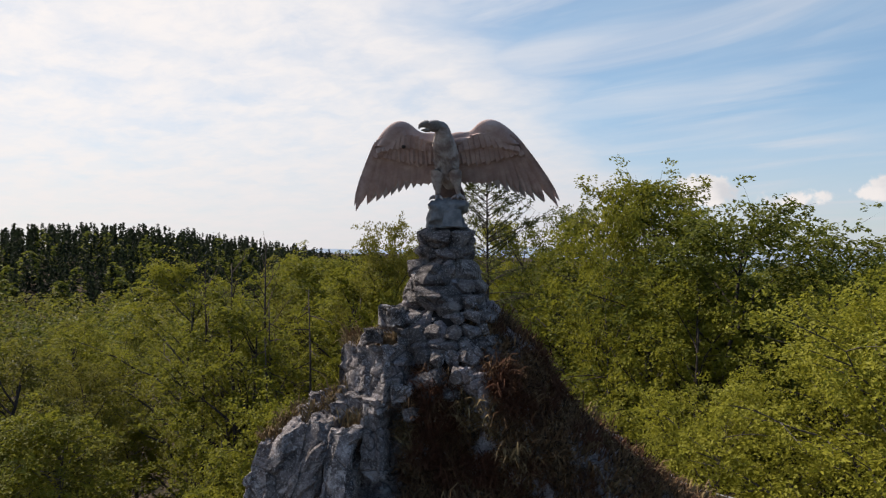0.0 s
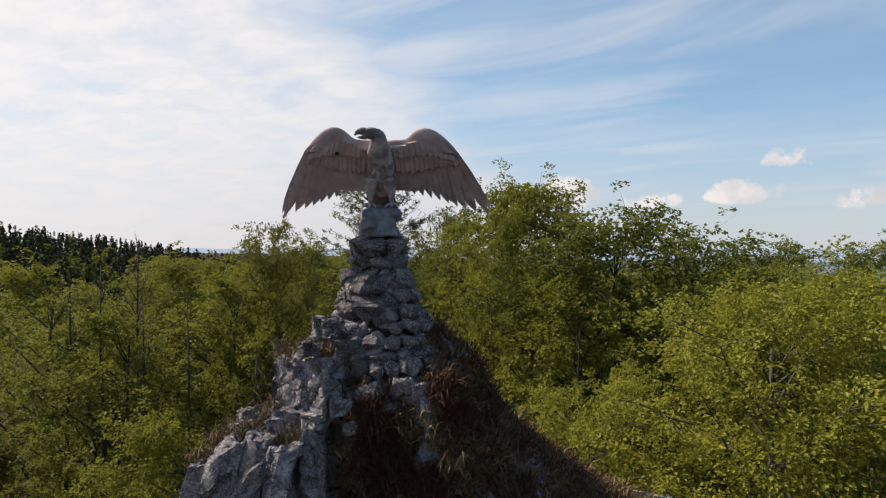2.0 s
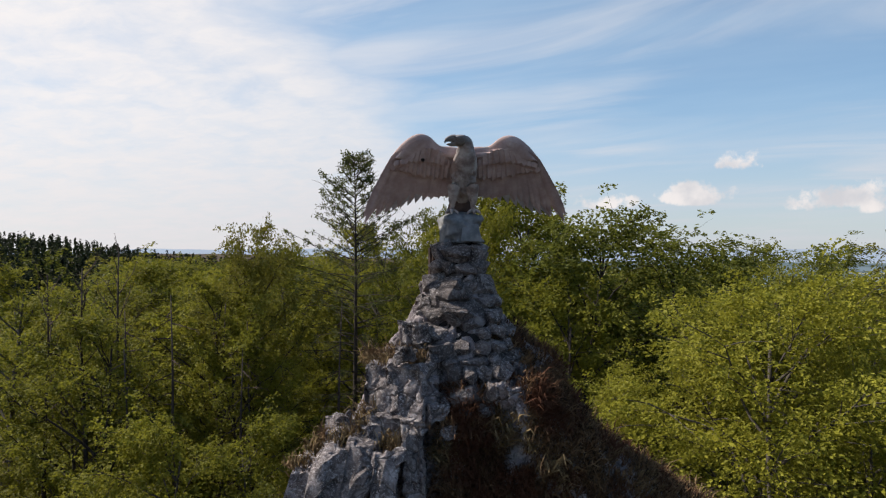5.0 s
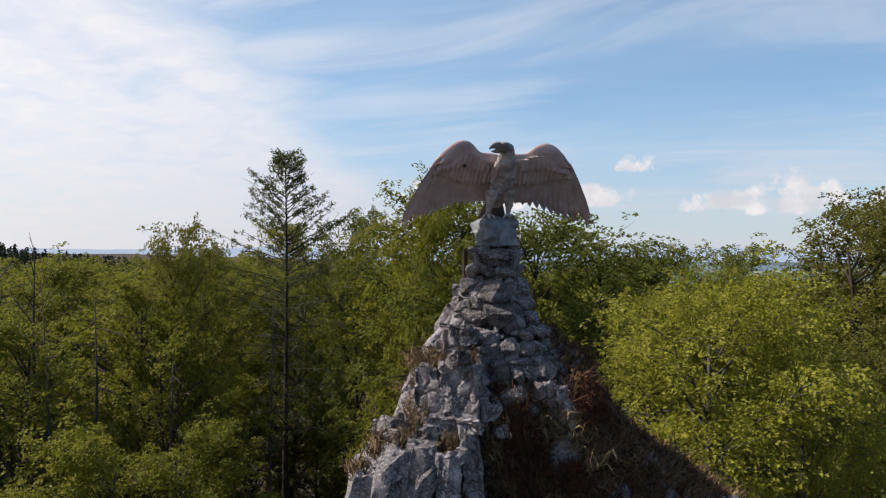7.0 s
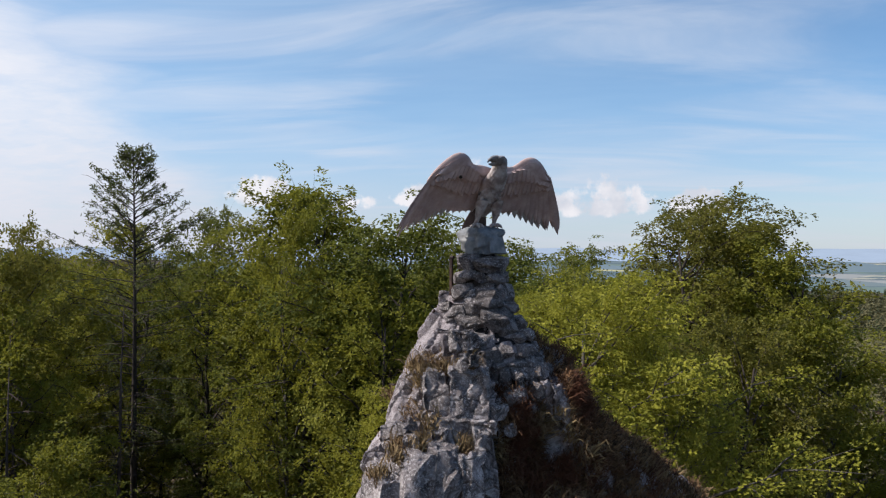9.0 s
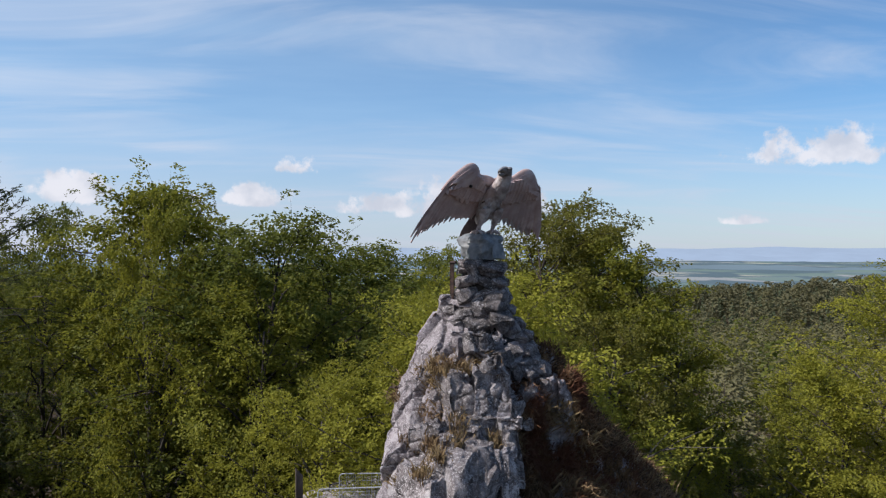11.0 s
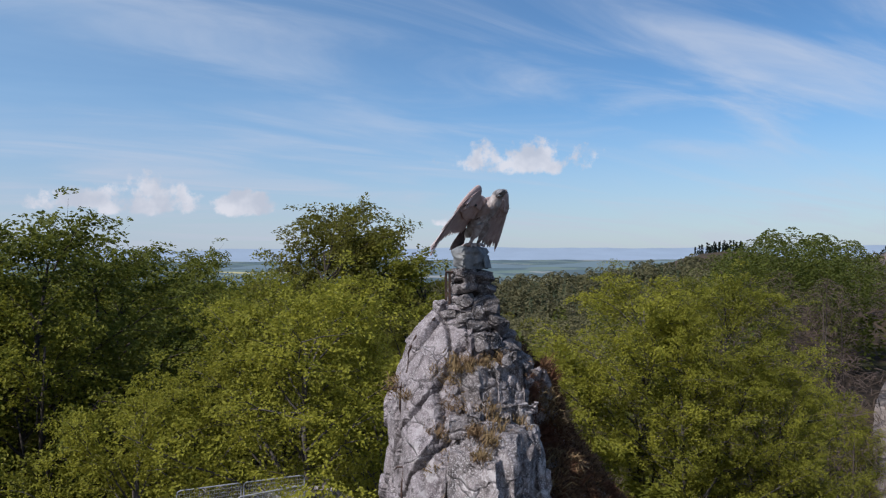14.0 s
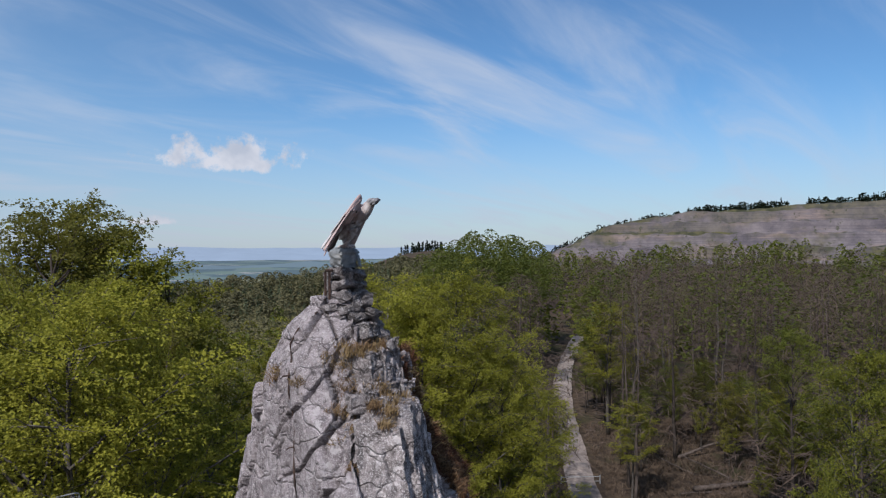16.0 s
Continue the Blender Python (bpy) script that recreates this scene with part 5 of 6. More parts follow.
far_spots, bare_spots = [], []
tries = 0
while tries < 5200:
    tries += 1
    r, b = 18 + 230 * math.sqrt(rng.uniform()), rng.uniform(-46, 134)
    x, y = r * math.sin(radians(b)), 9 + r * math.cos(radians(b))
    apart = 7.6 if r < 62 else 6.8
    if b > 92:
        apart = 4.6
    if in_road(x, y, 5.5) or any((x - u) ** 2 + (y - v) ** 2 < apart ** 2 for u, v in taken):
        continue
    if -13 < b < 27 and r < 42:
        continue
    if b > 84 and r < 128 and y < 4 and not (r < 60 and b < 95) and rng.uniform() < ((0.55 if r < 100 else 0.12) if y < road_y(x) else 0.2):
        continue
    taken.append((x, y))
    top = allowed_top(r, b) - 4.0 * rng.uniform() ** 1.5
    if 140 < r < 215:
        top += 8.5 * bump(b, 97.5, 5.5)
    turn = rng.uniform(0, 6.28)
    green = bump(b, 97.5, 5.5) > 0.3 and r > 140
    if not green and (b > 92 and rng.uniform() < 0.86 or 58 < b <= 92 and rng.uniform() < (0.8 if r > 80 and b < 86 else 0.4)):
        bare_spots.append((x, y, top))
        if r < (165 if b >= 92 else 80) and (b < 92 or len(bare_spots) % 3):
            plant(BARE[rng.integers(0, 3)], x, y, top, rng.uniform(0.9, 1.3), turn, 28.0)
    elif r < 48:
        plant(BROAD[1 + rng.integers(0, 4)], x, y, top, rng.uniform(0.8, 1.05), turn)
    elif r < 92:
        plant(BROAD[1 + rng.choice(4, p=(0.36, 0.28, 0.2, 0.16))], x, y, top, rng.uniform(0.7, 1.0), turn)
    else:
        far_spots.append((x, y, top))

# young trees under the tall ones
tries = 0
while tries < 300:
    tries += 1
    r, b = rng.uniform(20, 62), rng.uniform(-40, 100)
    x, y = r * math.sin(radians(b)), 9 + r * math.cos(radians(b))
    if -4 < b < 18 and r < 46 or any((x - u) ** 2 + (y - v) ** 2 < 2.6 ** 2 for u, v in taken):
        continue
    taken.append((x, y))
    plant(THIN[rng.choice(3, p=(0.5, 0.3, 0.2))], x, y, rng.uniform(-24, -13), rng.uniform(1.0, 1.4), rng.uniform(0, 6.28))


# saplings and bushes among the bare trees
tries = 0
while tries < 170:
    tries += 1
    r, b = rng.uniform(75, 175), rng.uniform(93, 132)
    x, y = r * math.sin(radians(b)), 9 + r * math.cos(radians(b))
    if in_road(x, y, 4.5) or (r < 108 and rng.uniform() < 0.6):
        continue
    plant(BROAD[rng.choice((0, 1, 3, 4), p=(0.25, 0.25, 0.25, 0.25))], x, y, ground_at(x, y) + rng.uniform(6, 15), rng.uniform(0.8, 1.2), rng.uniform(0, 6.28))


def far_wood(name, spots, mat, label, clumps=150, size=1.0, conifer=False, slim=0.0):
    """A distant wood: each tree a trunkless crown of many small clumps, all in one object."""
    rng = np.random.default_rng(len(spots) + 5)
    centres, ways, normals, lens = [], [], [], []
    for x, y, top in spots:
        h = rng.uniform(11, 15) if not conifer else rng.uniform(15, 22)
        wide = rng.uniform(3.2, 4.8) if not conifer else rng.uniform(2.2, 3.2)
        k = clumps
        v = rng.uniform(0, 1, k)
        w = rng.uniform(0, 2 * math.pi, k)
        if conifer:
            q = wide * (1 - v) * rng.uniform(0.45, 1.0, k) + 0.08
            z = top - h * (1 - v)
            down = -0.45
        else:
            q = wide * np.sqrt(np.maximum(0.02, 1 - (1.5 * v - 0.5) ** 2)) * rng.uniform(0.7, 1.05, k)
            z = top - h * (1 - v)
            down = 0.0
        centres.append(np.stack([x + q * np.cos(w), y + q * np.sin(w), z], axis=1))
        ways.append(np.stack([np.cos(w), np.sin(w), np.full(k, down)], axis=1) + rng.normal(0, 0.35, (k, 3)))
        normals.append(np.stack([0.5 * np.cos(w), 0.5 * np.sin(w), np.ones(k)], axis=1) + rng.normal(0, 0.3, (k, 3)))
    c = np.concatenate(centres) * S + np.array([0, 0, EYE])
    verts, faces = leaf_quads(rng, c, np.concatenate(ways), np.concatenate(normals), size, size * (slim or (0.45 if conifer else 0.75)))
    return tagged(new(name, array_mesh(name, verts, faces, mat)), label, "wood", kind="stuff")


order = rng.permutation(len(far_spots))
shuffled = [far_spots[i] for i in order if far_spots[i][1] > 0.2 * far_spots[i][0]]
shaded = [far_spots[i] for i in order if far_spots[i][1] <= 0.2 * far_spots[i][0]]
third = len(shuffled) // 3
far_wood("far_wood", shaded, DARK_LEAF, "dark green crowns among the bare trees", 330, 0.62)
valley = [(x, y, top - 2.0) for x, y, top in bare_spots if y > 5]
far_wood("brown_twigs", [spot for spot in bare_spots if spot[1] <= 5], BROWN_TWIG, "brown leafless twigs of the bare forest", 240, 1.8, slim=0.045)
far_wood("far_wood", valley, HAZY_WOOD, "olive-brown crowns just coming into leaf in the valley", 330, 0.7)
far_wood("far_wood", shuffled[:third], BEECH_LEAF, "fresh green crowns of the forest beyond", 230, 0.8)
far_wood("far_wood", shuffled[third:2 * third], OLIVE_LEAF, "olive-green crowns of the forest beyond", 230, 0.8)
far_wood("far_wood", shuffled[2 * third:], DARK_LEAF, "dark green crowns of the forest beyond", 230, 0.8)


def scatter(count, r0, r1, b0, b1, tall, seed, keep=None):
    rng, out = np.random.default_rng(seed), []
    while len(out) < count:
        r, b = math.sqrt(rng.uniform(r0 * r0, r1 * r1)), rng.uniform(b0, b1)
        if keep and not keep(r, b):
            continue
        x, y = r * math.sin(radians(b)), 9 + r * math.cos(radians(b))
        out.append((x, y, ground_at(x, y) + tall * rng.uniform(0.75, 1.15)))
    return out


far_wood("spruce_wood", scatter(1700, 270, 520, -46, -2, 17, 1), SPRUCE_LEAF, "dark spruce forest on the ridge", 60, 2.0, True)
far_wood("beech_wood", scatter(170, 215, 400, -46, 0, 15, 2), DARK_LEAF, "green beeches among the spruces", 110, 1.8)
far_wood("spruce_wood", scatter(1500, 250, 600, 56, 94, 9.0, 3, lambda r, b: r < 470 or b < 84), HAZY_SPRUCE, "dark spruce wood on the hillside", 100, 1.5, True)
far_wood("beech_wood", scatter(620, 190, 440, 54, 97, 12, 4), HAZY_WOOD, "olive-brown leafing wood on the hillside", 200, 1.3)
far_wood("beech_wood", scatter(350, 220, 480, -2, 56, 18, 6), DARK_LEAF, "green wood on lower ground", 100, 1.9)
far_wood("spruce_wood", scatter(44, 590, 680, 89.4, 92.8, 8, 7), SPRUCE_LEAF, "spruces along the hill's crest", 60, 2.6, True)
far_wood("brown_twigs", scatter(420, 205, 480, 98, 140, 17, 8), BROWN_TWIG, "brown leafless wood below the quarry", 130, 2.4, slim=0.07)
far_wood("beech_wood", scatter(330, 205, 520, 98, 140, 16, 12), DARK_LEAF, "dark green wood below the quarry", 130, 1.5)


def quarry_top(b):
    return float(np.interp(b, (96, 100, 102, 104, 105.5, 108, 112, 117, 122, 128, 140), (-40, -24, -4, 7, 20, 29, 36, 41, 44, 48, 44)))


def build_quarry():
    """A terraced quarry cut into the hill."""
    verts, faces, nb, nr = [], [], 150, 90
    for i in range(nb + 1):
        b = 94 + 48 * i / nb
        top = quarry_top(b)
        for j in range(nr + 1):
            s = j / nr
            r = 560 + 440 * s + 26 * noise.noise(Vector((b * 0.22, s * 3, 1)))
            u = min(1.0, s / 0.72) * 8
            k = math.floor(u)
            f = u - k
            cut = -38 + 12.2 * (k + step(f, 0.66, 0.76)) + 1.5 * noise.noise(Vector((b * 0.15, k, 0)))
            z = min(cut, top - 3 + 3 * s) if s > 0 else -60
            z += 2.2 * noise.fractal(Vector((b * 0.9, s * 12, 4)), 1.0, 2.0, 4) * min(1, s * 6)
            if s > 0.8:
                z -= 40 * (s - 0.8)
            verts.append(tuple(P(r * math.sin(radians(b)), 9 + r * math.cos(radians(b)), z)))
    for i in range(nb):
        for j in range(nr):
            a = i * (nr + 1) + j
            faces.append((a, a + 1, a + nr + 2, a + nr + 1))
    tagged(new("quarry_hill", array_mesh("quarry_hill", verts, faces, QUARRY)), "terraced pinkish-grey quarry face in the hillside", "quarry", kind="structure")
    crest, g = [], np.random.default_rng(9)
    for i in range(1100):
        b = g.uniform(100, 142)
        if 119.0 < b < 120.4 or b < 109 and g.uniform() < 0.6:
            continue
        r = 560 + 440 * g.uniform(0.66, 0.86)
        crest.append((r * math.sin(radians(b)), 9 + r * math.cos(radians(b)), quarry_top(b) + g.uniform(0, 6.0) + (3.5 if b > 112 else 0.0)))
    far_wood("spruce_wood", crest[::2], SPRUCE_LEAF, "dark conifers along the quarry's upper edge", 40, 2.4, True)
    far_wood("beech_wood", crest[1::2], SPRUCE_LEAF, "dark scrub along the quarry's upper edge", 60, 2.4)


build_quarry()


# dry grass and brown heath on the rock
def blades(name, tufts, mat, label, length, count, width=0.012, droop=0.6, seed=1):
    """Tufts of thin bent blades. tufts: places in metres with normals."""
    rng = np.random.default_rng(seed)
    verts, faces = [], []
    for p, n in tufts:
        size = rng.uniform(0.6, 1.25)
        for i in range(count):
            w = rng.uniform(0, 2 * math.pi)
            spread = rng.uniform(0.15, 1.0)
            d = (Vector((0, 0, 0.75)) + 0.6 * n + spread * Vector((math.cos(w), math.sin(w), rng.uniform(-0.2, 0.4)))).normalized()
            l = length * size * rng.uniform(0.55, 1.2)
            side = d.cross(Vector(rng.normal(0, 1, 3))).normalized() * width * rng.uniform(0.6, 1.3)
            a = p + Vector(rng.normal(0, 0.045, 3)) * size - 0.03 * n
            b = a + d * (0.55 * l)
            c = b + (d + Vector((0, 0, -droop * rng.uniform(0.6, 1.6)))).normalized() * (0.45 * l)
            k = len(verts)
            verts += [tuple(a - side), tuple(a + side), tuple(b + 0.8 * side), tuple(b - 0.8 * side), tuple(c)]
            faces += [(k, k + 1, k + 2, k + 3), (k + 3, k + 2, k + 4)]
    return tagged(new(name, array_mesh(name, verts, faces, mat)), label, "grass", kind="stuff")


def rock_spot(way_in, start):
    hit, n, _, _ = rock_tree.ray_cast(start, way_in)
    return (hit, n) if hit is not None else None


def on_rock(w, z):
    """The rock's surface in direction w (degrees) at height z of the plan."""
    d = Vector((math.cos(radians(w)), math.sin(radians(w)), 0))
    return rock_spot(-d, P(AXIS[0], AXIS[1], z) + 12 * d)


def rock_tufts(count, w0, w1, z0, z1, seed, patchy=0.0, steep=1.0):
    rng, out = np.random.default_rng(seed), []
    tries = 0
    while len(out) < count and tries < 40 * count:
        tries += 1
        spot = on_rock(rng.uniform(w0, w1), rng.uniform(z1, z0))
        if spot is None or spot[1].z > 0.99 or abs(spot[1].z) < 1 - steep:
            continue
        if patchy and noise.noise(spot[0] * 1.6 + Vector((seed, 0, 0))) < patchy - 0.5:
            continue
        out.append(spot)
    return out


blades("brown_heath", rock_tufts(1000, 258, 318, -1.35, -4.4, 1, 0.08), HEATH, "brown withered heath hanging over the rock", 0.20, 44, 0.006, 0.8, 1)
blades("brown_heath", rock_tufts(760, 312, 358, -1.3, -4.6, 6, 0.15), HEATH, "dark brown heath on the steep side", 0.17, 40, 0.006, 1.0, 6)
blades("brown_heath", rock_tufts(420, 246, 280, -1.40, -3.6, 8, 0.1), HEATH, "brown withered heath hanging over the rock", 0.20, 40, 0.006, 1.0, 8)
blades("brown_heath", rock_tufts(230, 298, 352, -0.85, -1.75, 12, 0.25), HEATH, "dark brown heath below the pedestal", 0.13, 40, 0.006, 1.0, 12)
blades("dry_grass", rock_tufts(90, 250, 315, -1.7, -3.2, 2, 0.55), GRASS, "straw-coloured dry grass on the slope", 0.24, 26, 0.008, 1.0, 2)
blades("dry_grass", rock_tufts(90, 325, 365, -2.0, -4.2, 3, 0.4), GRASS, "straw-coloured dry grass along the ridge", 0.22, 24, 0.008, 0.7, 3)
blades("dry_grass", rock_tufts(34, 180, 250, -2.0, -2.25, 4), GRASS, "dry grass on the rock's ledge", 0.14, 30, 0.006, 0.7, 4)
blades("dry_grass", rock_tufts(40, 150, 225, -1.0, -3.4, 5, 0.62, 0.85), GRASS, "small dry grass tufts in the rock's clefts", 0.12, 30, 0.006, 0.7, 5)

tufts = []
for y, z in ((8.62, -1.12), (8.72, -1.2), (8.6, -1.9), (8.5, -2.3), (8.58, -2.45), (8.2, -2.2), (8.57, -3.35), (10.25, -1.6), (10.3, -1.75), (9.77, -1.7), (8.95, -1.4), (8.45, -2.15), (8.75, -2.9), (9.15, -2.1), (8.3, -3.6), (8.9, -1.25)):
    spot = rock_spot(Vector((1, 0, 0)), P(-7, y, z))
    if spot:
        tufts += [spot, (spot[0] + Vector((0.0, 0.09, 0.01)), spot[1]), (spot[0] + Vector((0.02, -0.08, -0.03)), spot[1])]
for x, y, z in ((-0.85, 7.48, -0.98), (-0.97, 7.62, -1.0), (-0.60, 7.30, -0.95), (-1.12, 7.28, -1.58), (-1.36, 7.18, -1.67), (-1.60, 7.16, -1.74), (-1.02, 7.42, -1.49), (-1.0, 7.80, -1.0), (-1.78, 7.24, -1.90), (-0.90, 7.02, -1.74), (-1.48, 7.40, -1.70)):
    for i in range(4):
        tufts.append((Vector((x + 0.05 * math.cos(2.1 * i), y + 0.06 * math.sin(2.6 * i), EYE + z)), Vector((-0.3, -0.4, 0.8))))
blades("dry_grass", tufts, GRASS, "tufts of bleached grass in the rock's clefts", 0.17, 44, 0.006, 0.8, 9)


# blocks on the rock's shoulders
def crag(label, at, half, turn, lean=(0.0, 0.0), seed=1, cuts=8, mat=None, bevel=0.78):
    """A block with broken corners; at is its centre from the first eye's height."""
    rng = np.random.default_rng(seed)
    bm = bmesh.new()
    bmesh.ops.create_cube(bm, size=2.0)
    for i in range(cuts):
        n = Vector(rng.choice((-1, 1), 3) * rng.uniform(0.25, 1.0, 3))
        if i % 2:
            n[rng.integers(0, 3)] *= 0.15
        n.normalize()
        reach = sum(abs(k) for k in n) * rng.uniform(bevel, 0.96)
        cut = bmesh.ops.bisect_plane(bm, geom=bm.verts[:] + bm.edges[:] + bm.faces[:], plane_co=n * reach, plane_no=n, clear_outer=True)
        edges = [e for e in cut["geom_cut"] if isinstance(e, bmesh.types.BMEdge)]
        if edges:
            bmesh.ops.contextual_create(bm, geom=edges)
    for v in bm.verts:
        v.co = Vector((v.co.x * half[0], v.co.y * half[1], v.co.z * half[2]))
    bmesh.ops.triangulate(bm, faces=bm.faces[:])
    for size in (0.30, 0.16, 0.085, 0.048):
        longer = [e for e in bm.edges if e.calc_length() > size]
        if longer and len(bm.verts) < 9000:
            bmesh.ops.subdivide_edges(bm, edges=longer, cuts=1)
            bmesh.ops.triangulate(bm, faces=[f for f in bm.faces if len(f.verts) > 3])
    bm.normal_update()
    off = Vector((3.7 * seed, 1.3 * seed, 0.7 * seed))
    moved = []
    for v in bm.verts:
        p = v.co * (1 / S) + off
        e, own, tilt = cells(p, 0.24, 0.40)
        rib = 1 - abs(noise.noise(Vector((p.x * 4.2, p.y * 4.2, p.z * 0.6))))
        d = 0.05 * (own - 0.5) + 0.08 * tilt - 0.03 * math.exp(-(e / 0.04) ** 2) + 0.03 * noise.fractal(p * 2.2, 1.0, 2.0, 4) + 0.010 * noise.fractal(p * 14, 0.8, 2.0, 3) - 0.035 * rib ** 7
        moved.append(v.co + v.normal * (0.75 * d))
    for v, co in zip(bm.verts, moved):
        v.co = Vector((co.x + lean[0] * co.z, co.y + lean[1] * co.z, co.z))
    me = bpy.data.meshes.new("block")
    bm.to_mesh(me)
    bm.free()
    me.materials.append(mat or CRAG)
    me.shade_smooth()
    me.set_sharp_from_angle(angle=radians(26))
    ob = part("block", me, rock, label)
    ob.matrix_basis = Matrix.Translation(Vector(at) + Vector((0, 0, EYE))) @ Matrix.Rotation(radians(turn), 4, "Z")


# the upright block below the pedestal, in two columns, and the broken pieces under it
crag("grey limestone block with upright joints", (-0.79, 7.70, -1.26), (0.145, 0.36, 0.27), -37, (0.0, 0.10), 11, 7)
crag("grey limestone block with upright joints", (-0.50, 7.44, -1.24), (0.225, 0.38, 0.29), -37, (0.0, 0.10), 12, 9)
crag("low broken limestone block", (-0.84, 7.36, -1.60), (0.24, 0.26, 0.14), -30, (0.0, 0.1), 13, 8)
crag("pale limestone rib", (-0.64, 7.08, -1.86), (0.115, 0.24, 0.38), -18, (-0.05, 0.08), 14, 8)
crag("low broken limestone block", (-1.20, 7.62, -1.70), (0.22, 0.22, 0.15), 20, (0, 0), 15, 8)
# the lower buttress, in upright columns
for i, (x, y, top, wide, deep) in enumerate(((-1.80, 7.42, -1.92, 0.17, 0.36), (-1.50, 7.32, -1.72, 0.165, 0.38), (-1.20, 7.26, -1.67, 0.15, 0.40), (-0.92, 7.14, -1.76, 0.145, 0.40))):
    crag("tall weathered limestone column of the buttress", (x - 0.10, y - 0.22, top - 0.95), (wide, deep, 0.98), -14, (0.10 + 0.06 * (3 - i), 0.24), 21 + i, 9, bevel=0.84)
for i, (x, y, z, size, turn) in enumerate(((-1.05, 7.18, -1.62, 0.10, 20), (-1.38, 7.26, -1.66, 0.09, 50), (-0.98, 7.42, -1.50, 0.09, 70), (-1.28, 7.48, -1.58, 0.11, 10), (-0.62, 6.92, -1.55, 0.08, 35), (-0.42, 7.10, -1.44, 0.09, 5), (-0.30, 7.02, -1.62, 0.08, 60))):
    crag("small broken limestone piece on the ledge", (x, y, z), (size * 1.2, size, size * 0.9), turn, (0, 0), 31 + i, 7)
# slabs and lumps at the pedestal's foot
crag("weathered stone at the pedestal's foot", (-0.50, 7.55, -0.72), (0.15, 0.15, 0.11), -25, (0, 0.1), 45, 11, STONE, 0.7)
crag("weathered stone at the pedestal's foot", (-0.34, 7.38, -0.90), (0.15, 0.14, 0.10), 10, (0, 0.1), 42, 11, STONE, 0.7)
crag("small dark squarish stone on the block", (-0.70, 7.17, -0.88), (0.10, 0.095, 0.085), 10, (0, 0), 43, 8, STONE)


# the iron cable down the rock's face, and the dark bars in the pedestal's recess
def build_cable():
    line = []
    for y, z in ((9.55, -0.52), (9.9, -0.85), (10.02, -1.1), (10.0, -1.35), (9.98, -1.6), (9.97, -1.9), (9.93, -2.2), (9.9, -2.5), (9.88, -2.8), (9.86, -3.1), (9.84, -3.4), (9.78, -3.7), (9.72, -4.0), (9.68, -4.5), (9.66, -5.2), (9.64, -6.0)):
        spot = rock_spot(Vector((1, 0, 0)), P(-7, y, z))
        if spot:
            line.append(spot[0] + spot[1].normalized() * 0.02 if spot[1].x < 0 else spot[0] - spot[1].normalized() * 0.02)
    soup = Soup()
    soup.tube(line, [0.014] * len(line), 7)
    cable = tagged(new("lightning_cable", soup.mesh("lightning_cable", RUST_AND_RECESS, True)), "thin dark iron cable fixed down the rock face", "cable")
    for i in (4, 8, 11):
        hook = Soup()
        p = line[min(i, len(line) - 1)]
        hook.tube([p + Vector((0.10, 0.02, 0.0)), p + Vector((-0.05, 0.0, 0.015)), p + Vector((-0.06, 0.07, 0.01)), p + Vector((-0.04, 0.11, -0.03))], [0.014, 0.014, 0.012, 0.010], 6)
        part("bracket", hook.mesh("bracket", RUST_AND_RECESS), cable, "short rusted iron bracket")


build_cable()


def dark_strip(points, wide, parent):
    soup = Soup()
    soup.tube(points, [wide] * len(points), 4)
    return part("iron_bar", soup.mesh("iron_bar", RUST_AND_RECESS), parent)


# added dark bars that stand in for the shade of the pedestal's recess
recess_dark = tagged(new("iron_anchor"), "dark bars standing in for the shade of a recess in the stone pedestal", "anchor")
recess_dark.location = P(-0.30, 9.18, -0.4)
for x, y, z0, z1 in ((-0.29, 9.34, 0.20, -0.48), (-0.23, 9.42, 0.20, -0.45)):
    dark_strip([P(x, y, z) - recess_dark.location for z in (z0, (z0 + z1) / 2, z1)], 0.022, recess_dark)
dark_strip([P(-0.29, 9.28, 0.22) - recess_dark.location, P(-0.24, 9.42, 0.22) - recess_dark.location], 0.02, recess_dark)


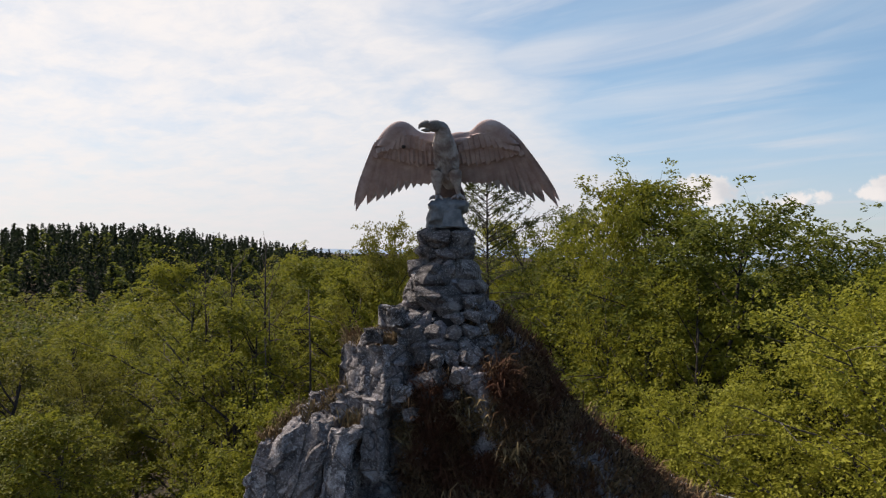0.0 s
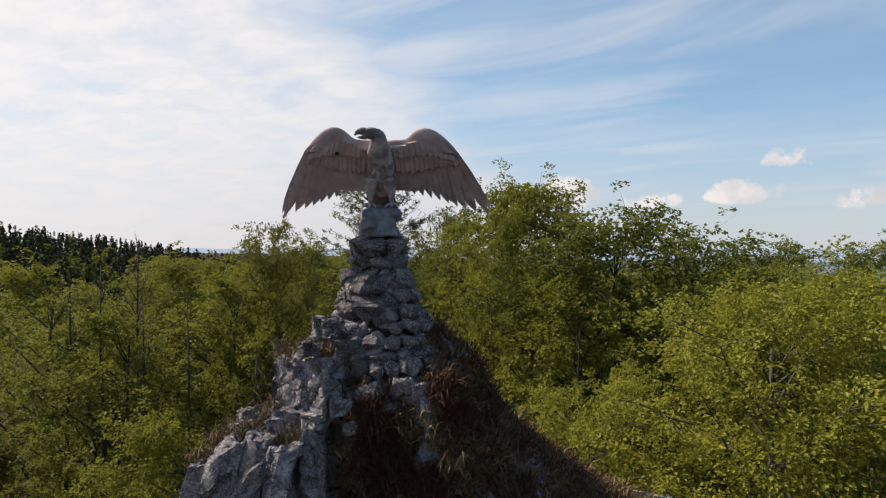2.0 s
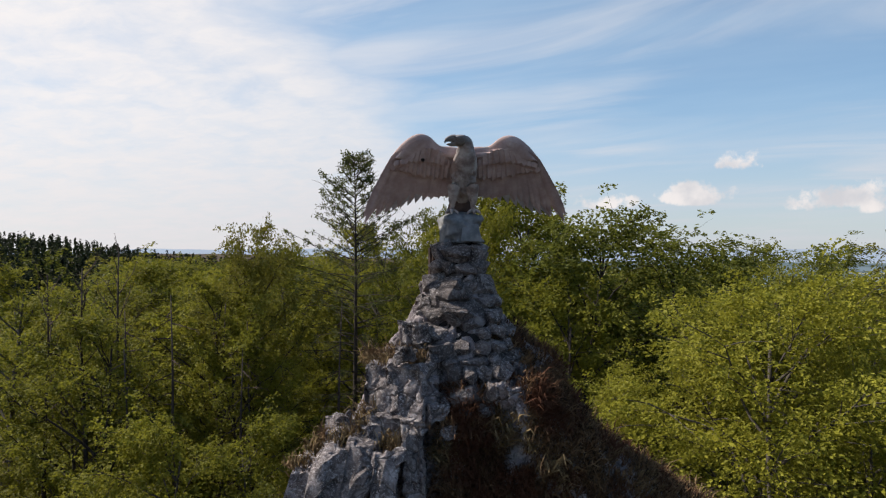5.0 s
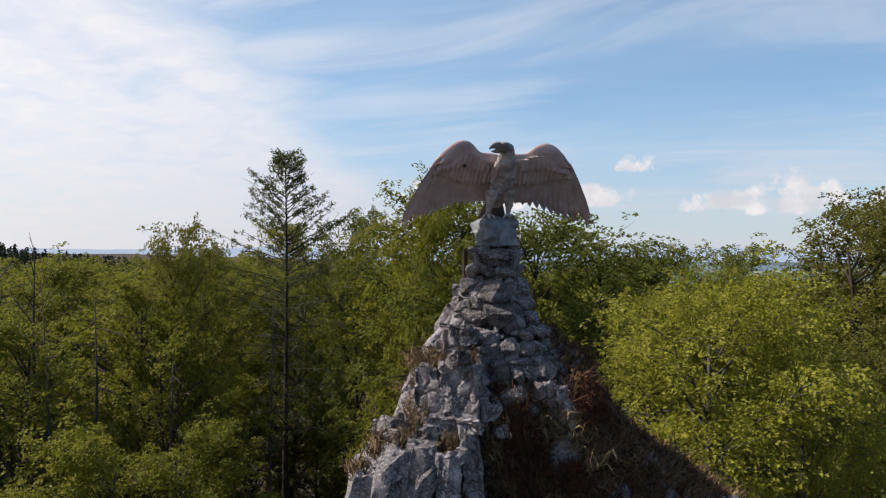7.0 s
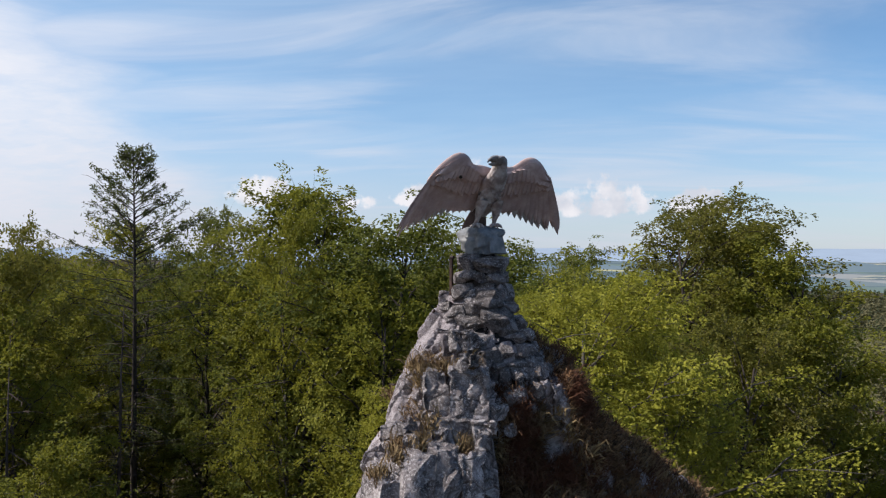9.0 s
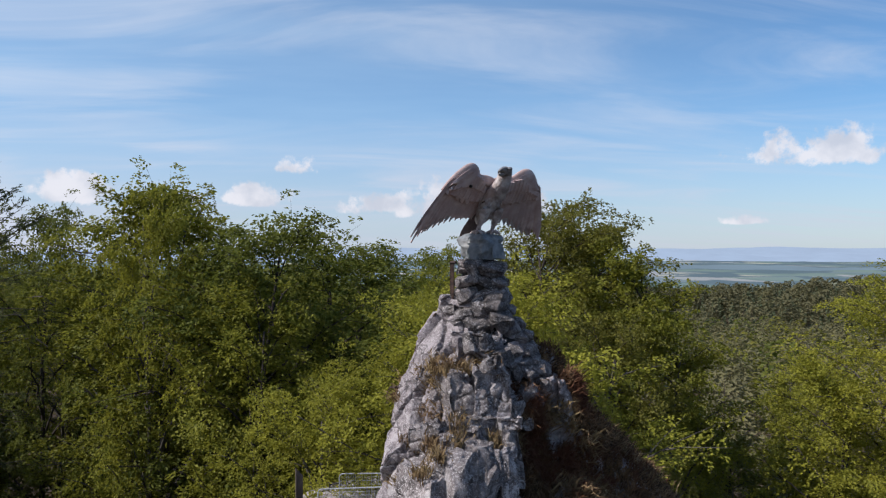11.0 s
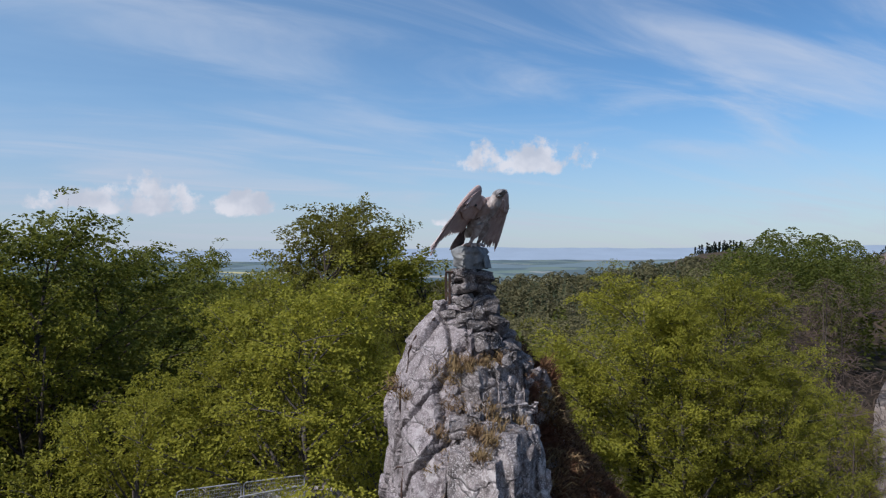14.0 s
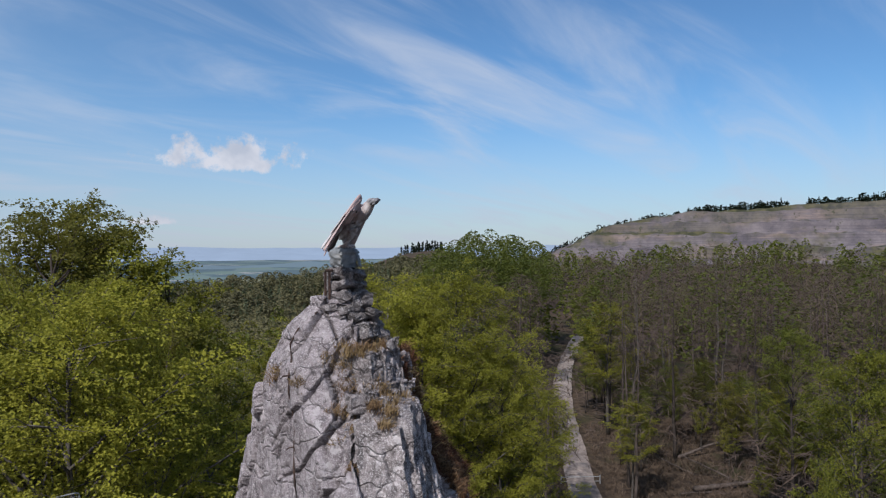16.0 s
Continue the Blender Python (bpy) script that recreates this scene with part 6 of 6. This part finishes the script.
# the fenced lookout on a lower rock among the trees
def build_lookout():
    top = -8.85
    verts, faces, around = [], [], 48
    levels = (0.0, -0.15, -0.6, -1.4, -3, -6, -12, -20, -27.5)
    for i, h in enumerate(levels):
        for j in range(around):
            w = 2 * math.pi * j / around
            grow = 1 + 0.04 * (-h) ** 0.8
            q = Vector((4.0 * grow * math.cos(w), 4.4 * grow * math.sin(w), h))
            q *= 1 + 0.14 * noise.fractal(q * 0.7, 1.0, 2.0, 4) * (1 if i else 0.6)
            verts.append(tuple(P(9.6 + q.x, 20.4 + q.y, top + h)))
    for i in range(len(levels) - 1):
        for j in range(around):
            a, b = i * around + j, i * around + (j + 1) % around
            faces.append((a, a + around, b + around, b))
    faces.append(tuple(range(around)))
    tagged(new("lookout_rock", array_mesh("lookout_rock", verts, faces, ROCK)), "lower limestone rock with a lookout on top", "rock")
    back = [Vector((7.85, 21.95, -7.42)), Vector((9.35, 20.4, -7.42)), Vector((10.8, 18.8, -7.42))]
    front = [Vector((6.65, 21.6, -7.58)), Vector((8.4, 19.95, -7.56)), Vector((10.2, 18.3, -7.5))]
    for p, q in (back[:2], back[1:], front[:2], front[1:]):
        fence = tagged(new("fence_panel"), "galvanised steel mesh fence panel at the lookout's edge", "fence", "lookout fence")
        a, b = P(*p), P(*q)
        d = b - a
        fence.location = a - Vector((0, 0, 1.1))
        def bar(name, points, r, sides=6):
            soup = Soup()
            soup.tube([Vector(v) for v in points], [r] * len(points), sides)
            part(name, soup.mesh(name, STEEL), fence)
        inset = d.normalized() * 0.04
        e = d - 2 * inset
        up = Vector((0, 0, 1.1))
        for s in (inset, d - inset):
            bar("post", [s - Vector((0, 0, 0.25)), s + up - Vector((0, 0, 0.09))], 0.021)
        low = Vector((0, 0, 0.12))
        along = d.normalized() * 0.09
        drop = Vector((0, 0, 0.09))
        bar("top_rail", [inset + up - drop, inset + up - 0.3 * drop + 0.3 * along, inset + up + along, d - inset + up - along, d - inset + up - 0.3 * drop - 0.3 * along, d - inset + up - drop], 0.021)
        bar("rail", [inset + low, d - inset + low], 0.016)
        mesh, n = Soup(), 26
        for i in range(1, n):
            s = inset + e * (i / n)
            mesh.tube([s + low, s + up], [0.004, 0.004], 3, False)
        for k in range(1, 9):
            h = Vector((0, 0, 0.12 + 0.98 * k / 9))
            mesh.tube([inset + h, d - inset + h], [0.004, 0.004], 3, False)
        tagged(part("wire_mesh", mesh.mesh("wire_mesh", STEEL), fence), kind="stuff")
    post = tagged(new("info_board"), "narrow weathered board standing by the lookout fence", "board")
    post.location = P(6.35, 22.15, -8.85)
    soup = Soup()
    soup.add([(-0.12, -0.02, 0), (0.12, -0.02, 0), (0.12, 0.02, 0), (-0.12, 0.02, 0), (-0.12, -0.02, 1.72), (0.12, -0.02, 1.45), (0.12, 0.02, 1.45), (-0.12, 0.02, 1.72)],
             [(3, 2, 1, 0), (4, 5, 6, 7), (0, 1, 5, 4), (1, 2, 6, 5), (2, 3, 7, 6), (3, 0, 4, 7)])
    part("panel", soup.mesh("panel", DEAD_WOOD), post)


build_lookout()


# the forest road with its barrier, and fallen timber
def build_road():
    verts, faces, n = [], [], 90
    for i in range(n + 1):
        x = 62 + 190 * i / n
        y = road_y(x)
        slope = (road_y(x + 0.5) - road_y(x - 0.5))
        nx, ny = -slope / math.hypot(1, slope), 1 / math.hypot(1, slope)
        half = 2.2 + 0.25 * noise.noise(Vector((x * 0.2, 0, 0)))
        for k in (-1, -0.5, 0, 0.5, 1):
            u, v = x + k * half * nx, y + k * half * ny
            verts.append(tuple(P(u, v, ground_at(u, v) + 0.75 - 0.12 * abs(k) + (0.05 if k == 0 else 0))))
    for i in range(n):
        for k in range(4):
            a = 5 * i + k
            faces.append((a, a + 5, a + 6, a + 1))
    tagged(new("road", array_mesh("road", verts, faces, ROAD, True)), "pale gravel forest road with wheel tracks", "road", kind="structure")
    gate = tagged(new("road_barrier"), "grey steel barrier across the forest road", "barrier")
    x = 93.0
    y, z = road_y(x), ground_at(x, road_y(x))
    gate.location = P(x, y, z)
    def bar(name, points, r):
        soup = Soup()
        soup.tube([Vector(v) for v in points], [r] * len(points), 8)
        part(name, soup.mesh(name, STEEL), gate)
    for s in (-2.6, 2.6):
        bar("post", [(0, s, -0.1), (0, s, 1.2)], 0.07)
    bar("rail", [(0, -2.6, 1.05), (0, 2.6, 1.05)], 0.05)
    bar("rail", [(0, -2.6, 0.45), (0, 2.6, 0.45)], 0.04)


build_road()


def log(x, y, long, turn, r, lift=0.0):
    rng = np.random.default_rng(int(x * 7 + y))
    soup = Soup()
    pts = [Vector((long * (i / 6 - 0.5), 0.1 * rng.normal(), r * 0.9 + lift * i / 6)) for i in range(7)]
    soup.tube(pts, [r * (1 - 0.08 * i) for i in range(7)], 9)
    for i in range(5):
        p = pts[1 + i]
        d = Vector((0.4, rng.normal(), abs(rng.normal()))).normalized()
        soup.tube([p, p + d * rng.uniform(0.5, 1.6)], [r * 0.3, r * 0.08], 5)
    ob = tagged(new("fallen_log", soup.mesh("fallen_log", DEAD_WOOD, True)), "fallen grey tree trunk lying on the forest floor", "log", "fallen logs")
    ob.matrix_world = Matrix.Translation(P(x, y, ground_at(x, y))) @ Matrix.Rotation(radians(turn), 4, "Z")


for x, y, long, turn, r, lift in ((104, -40.8, 8, -75, 0.26, 1.8), (88, -40, 13, -80, 0.34, 0.4), (84, -45, 10, -70, 0.28, 0.2), (97, -34, 6, 30, 0.16, 0.8), (92, -37, 7, 60, 0.14, 2.6), (86, -33, 5, 100, 0.13, 0.3), (110, -50, 9, -85, 0.22, 0.3), (80, -50, 8, -60, 0.2, 0.2)):
    log(x, y, long, turn, r, lift)


def brush(seed, count, x0, x1, y0, y1):
    """Brushwood and dry stalks over the cleared ground."""
    rng = np.random.default_rng(seed)
    spots = []
    for i in range(count):
        x, y = rng.uniform(x0, x1), rng.uniform(y0, y1)
        if not in_road(x, y, 3.2):
            spots.append((P(x, y, ground_at(x, y)), Vector((0, 0, 1))))
    return spots


blades("brushwood", brush(1, 3600, 66, 125, -66, -12), BRUSH, "dry stalks and brushwood on the cleared slope", 1.0, 9, 0.03, 0.5, 7)
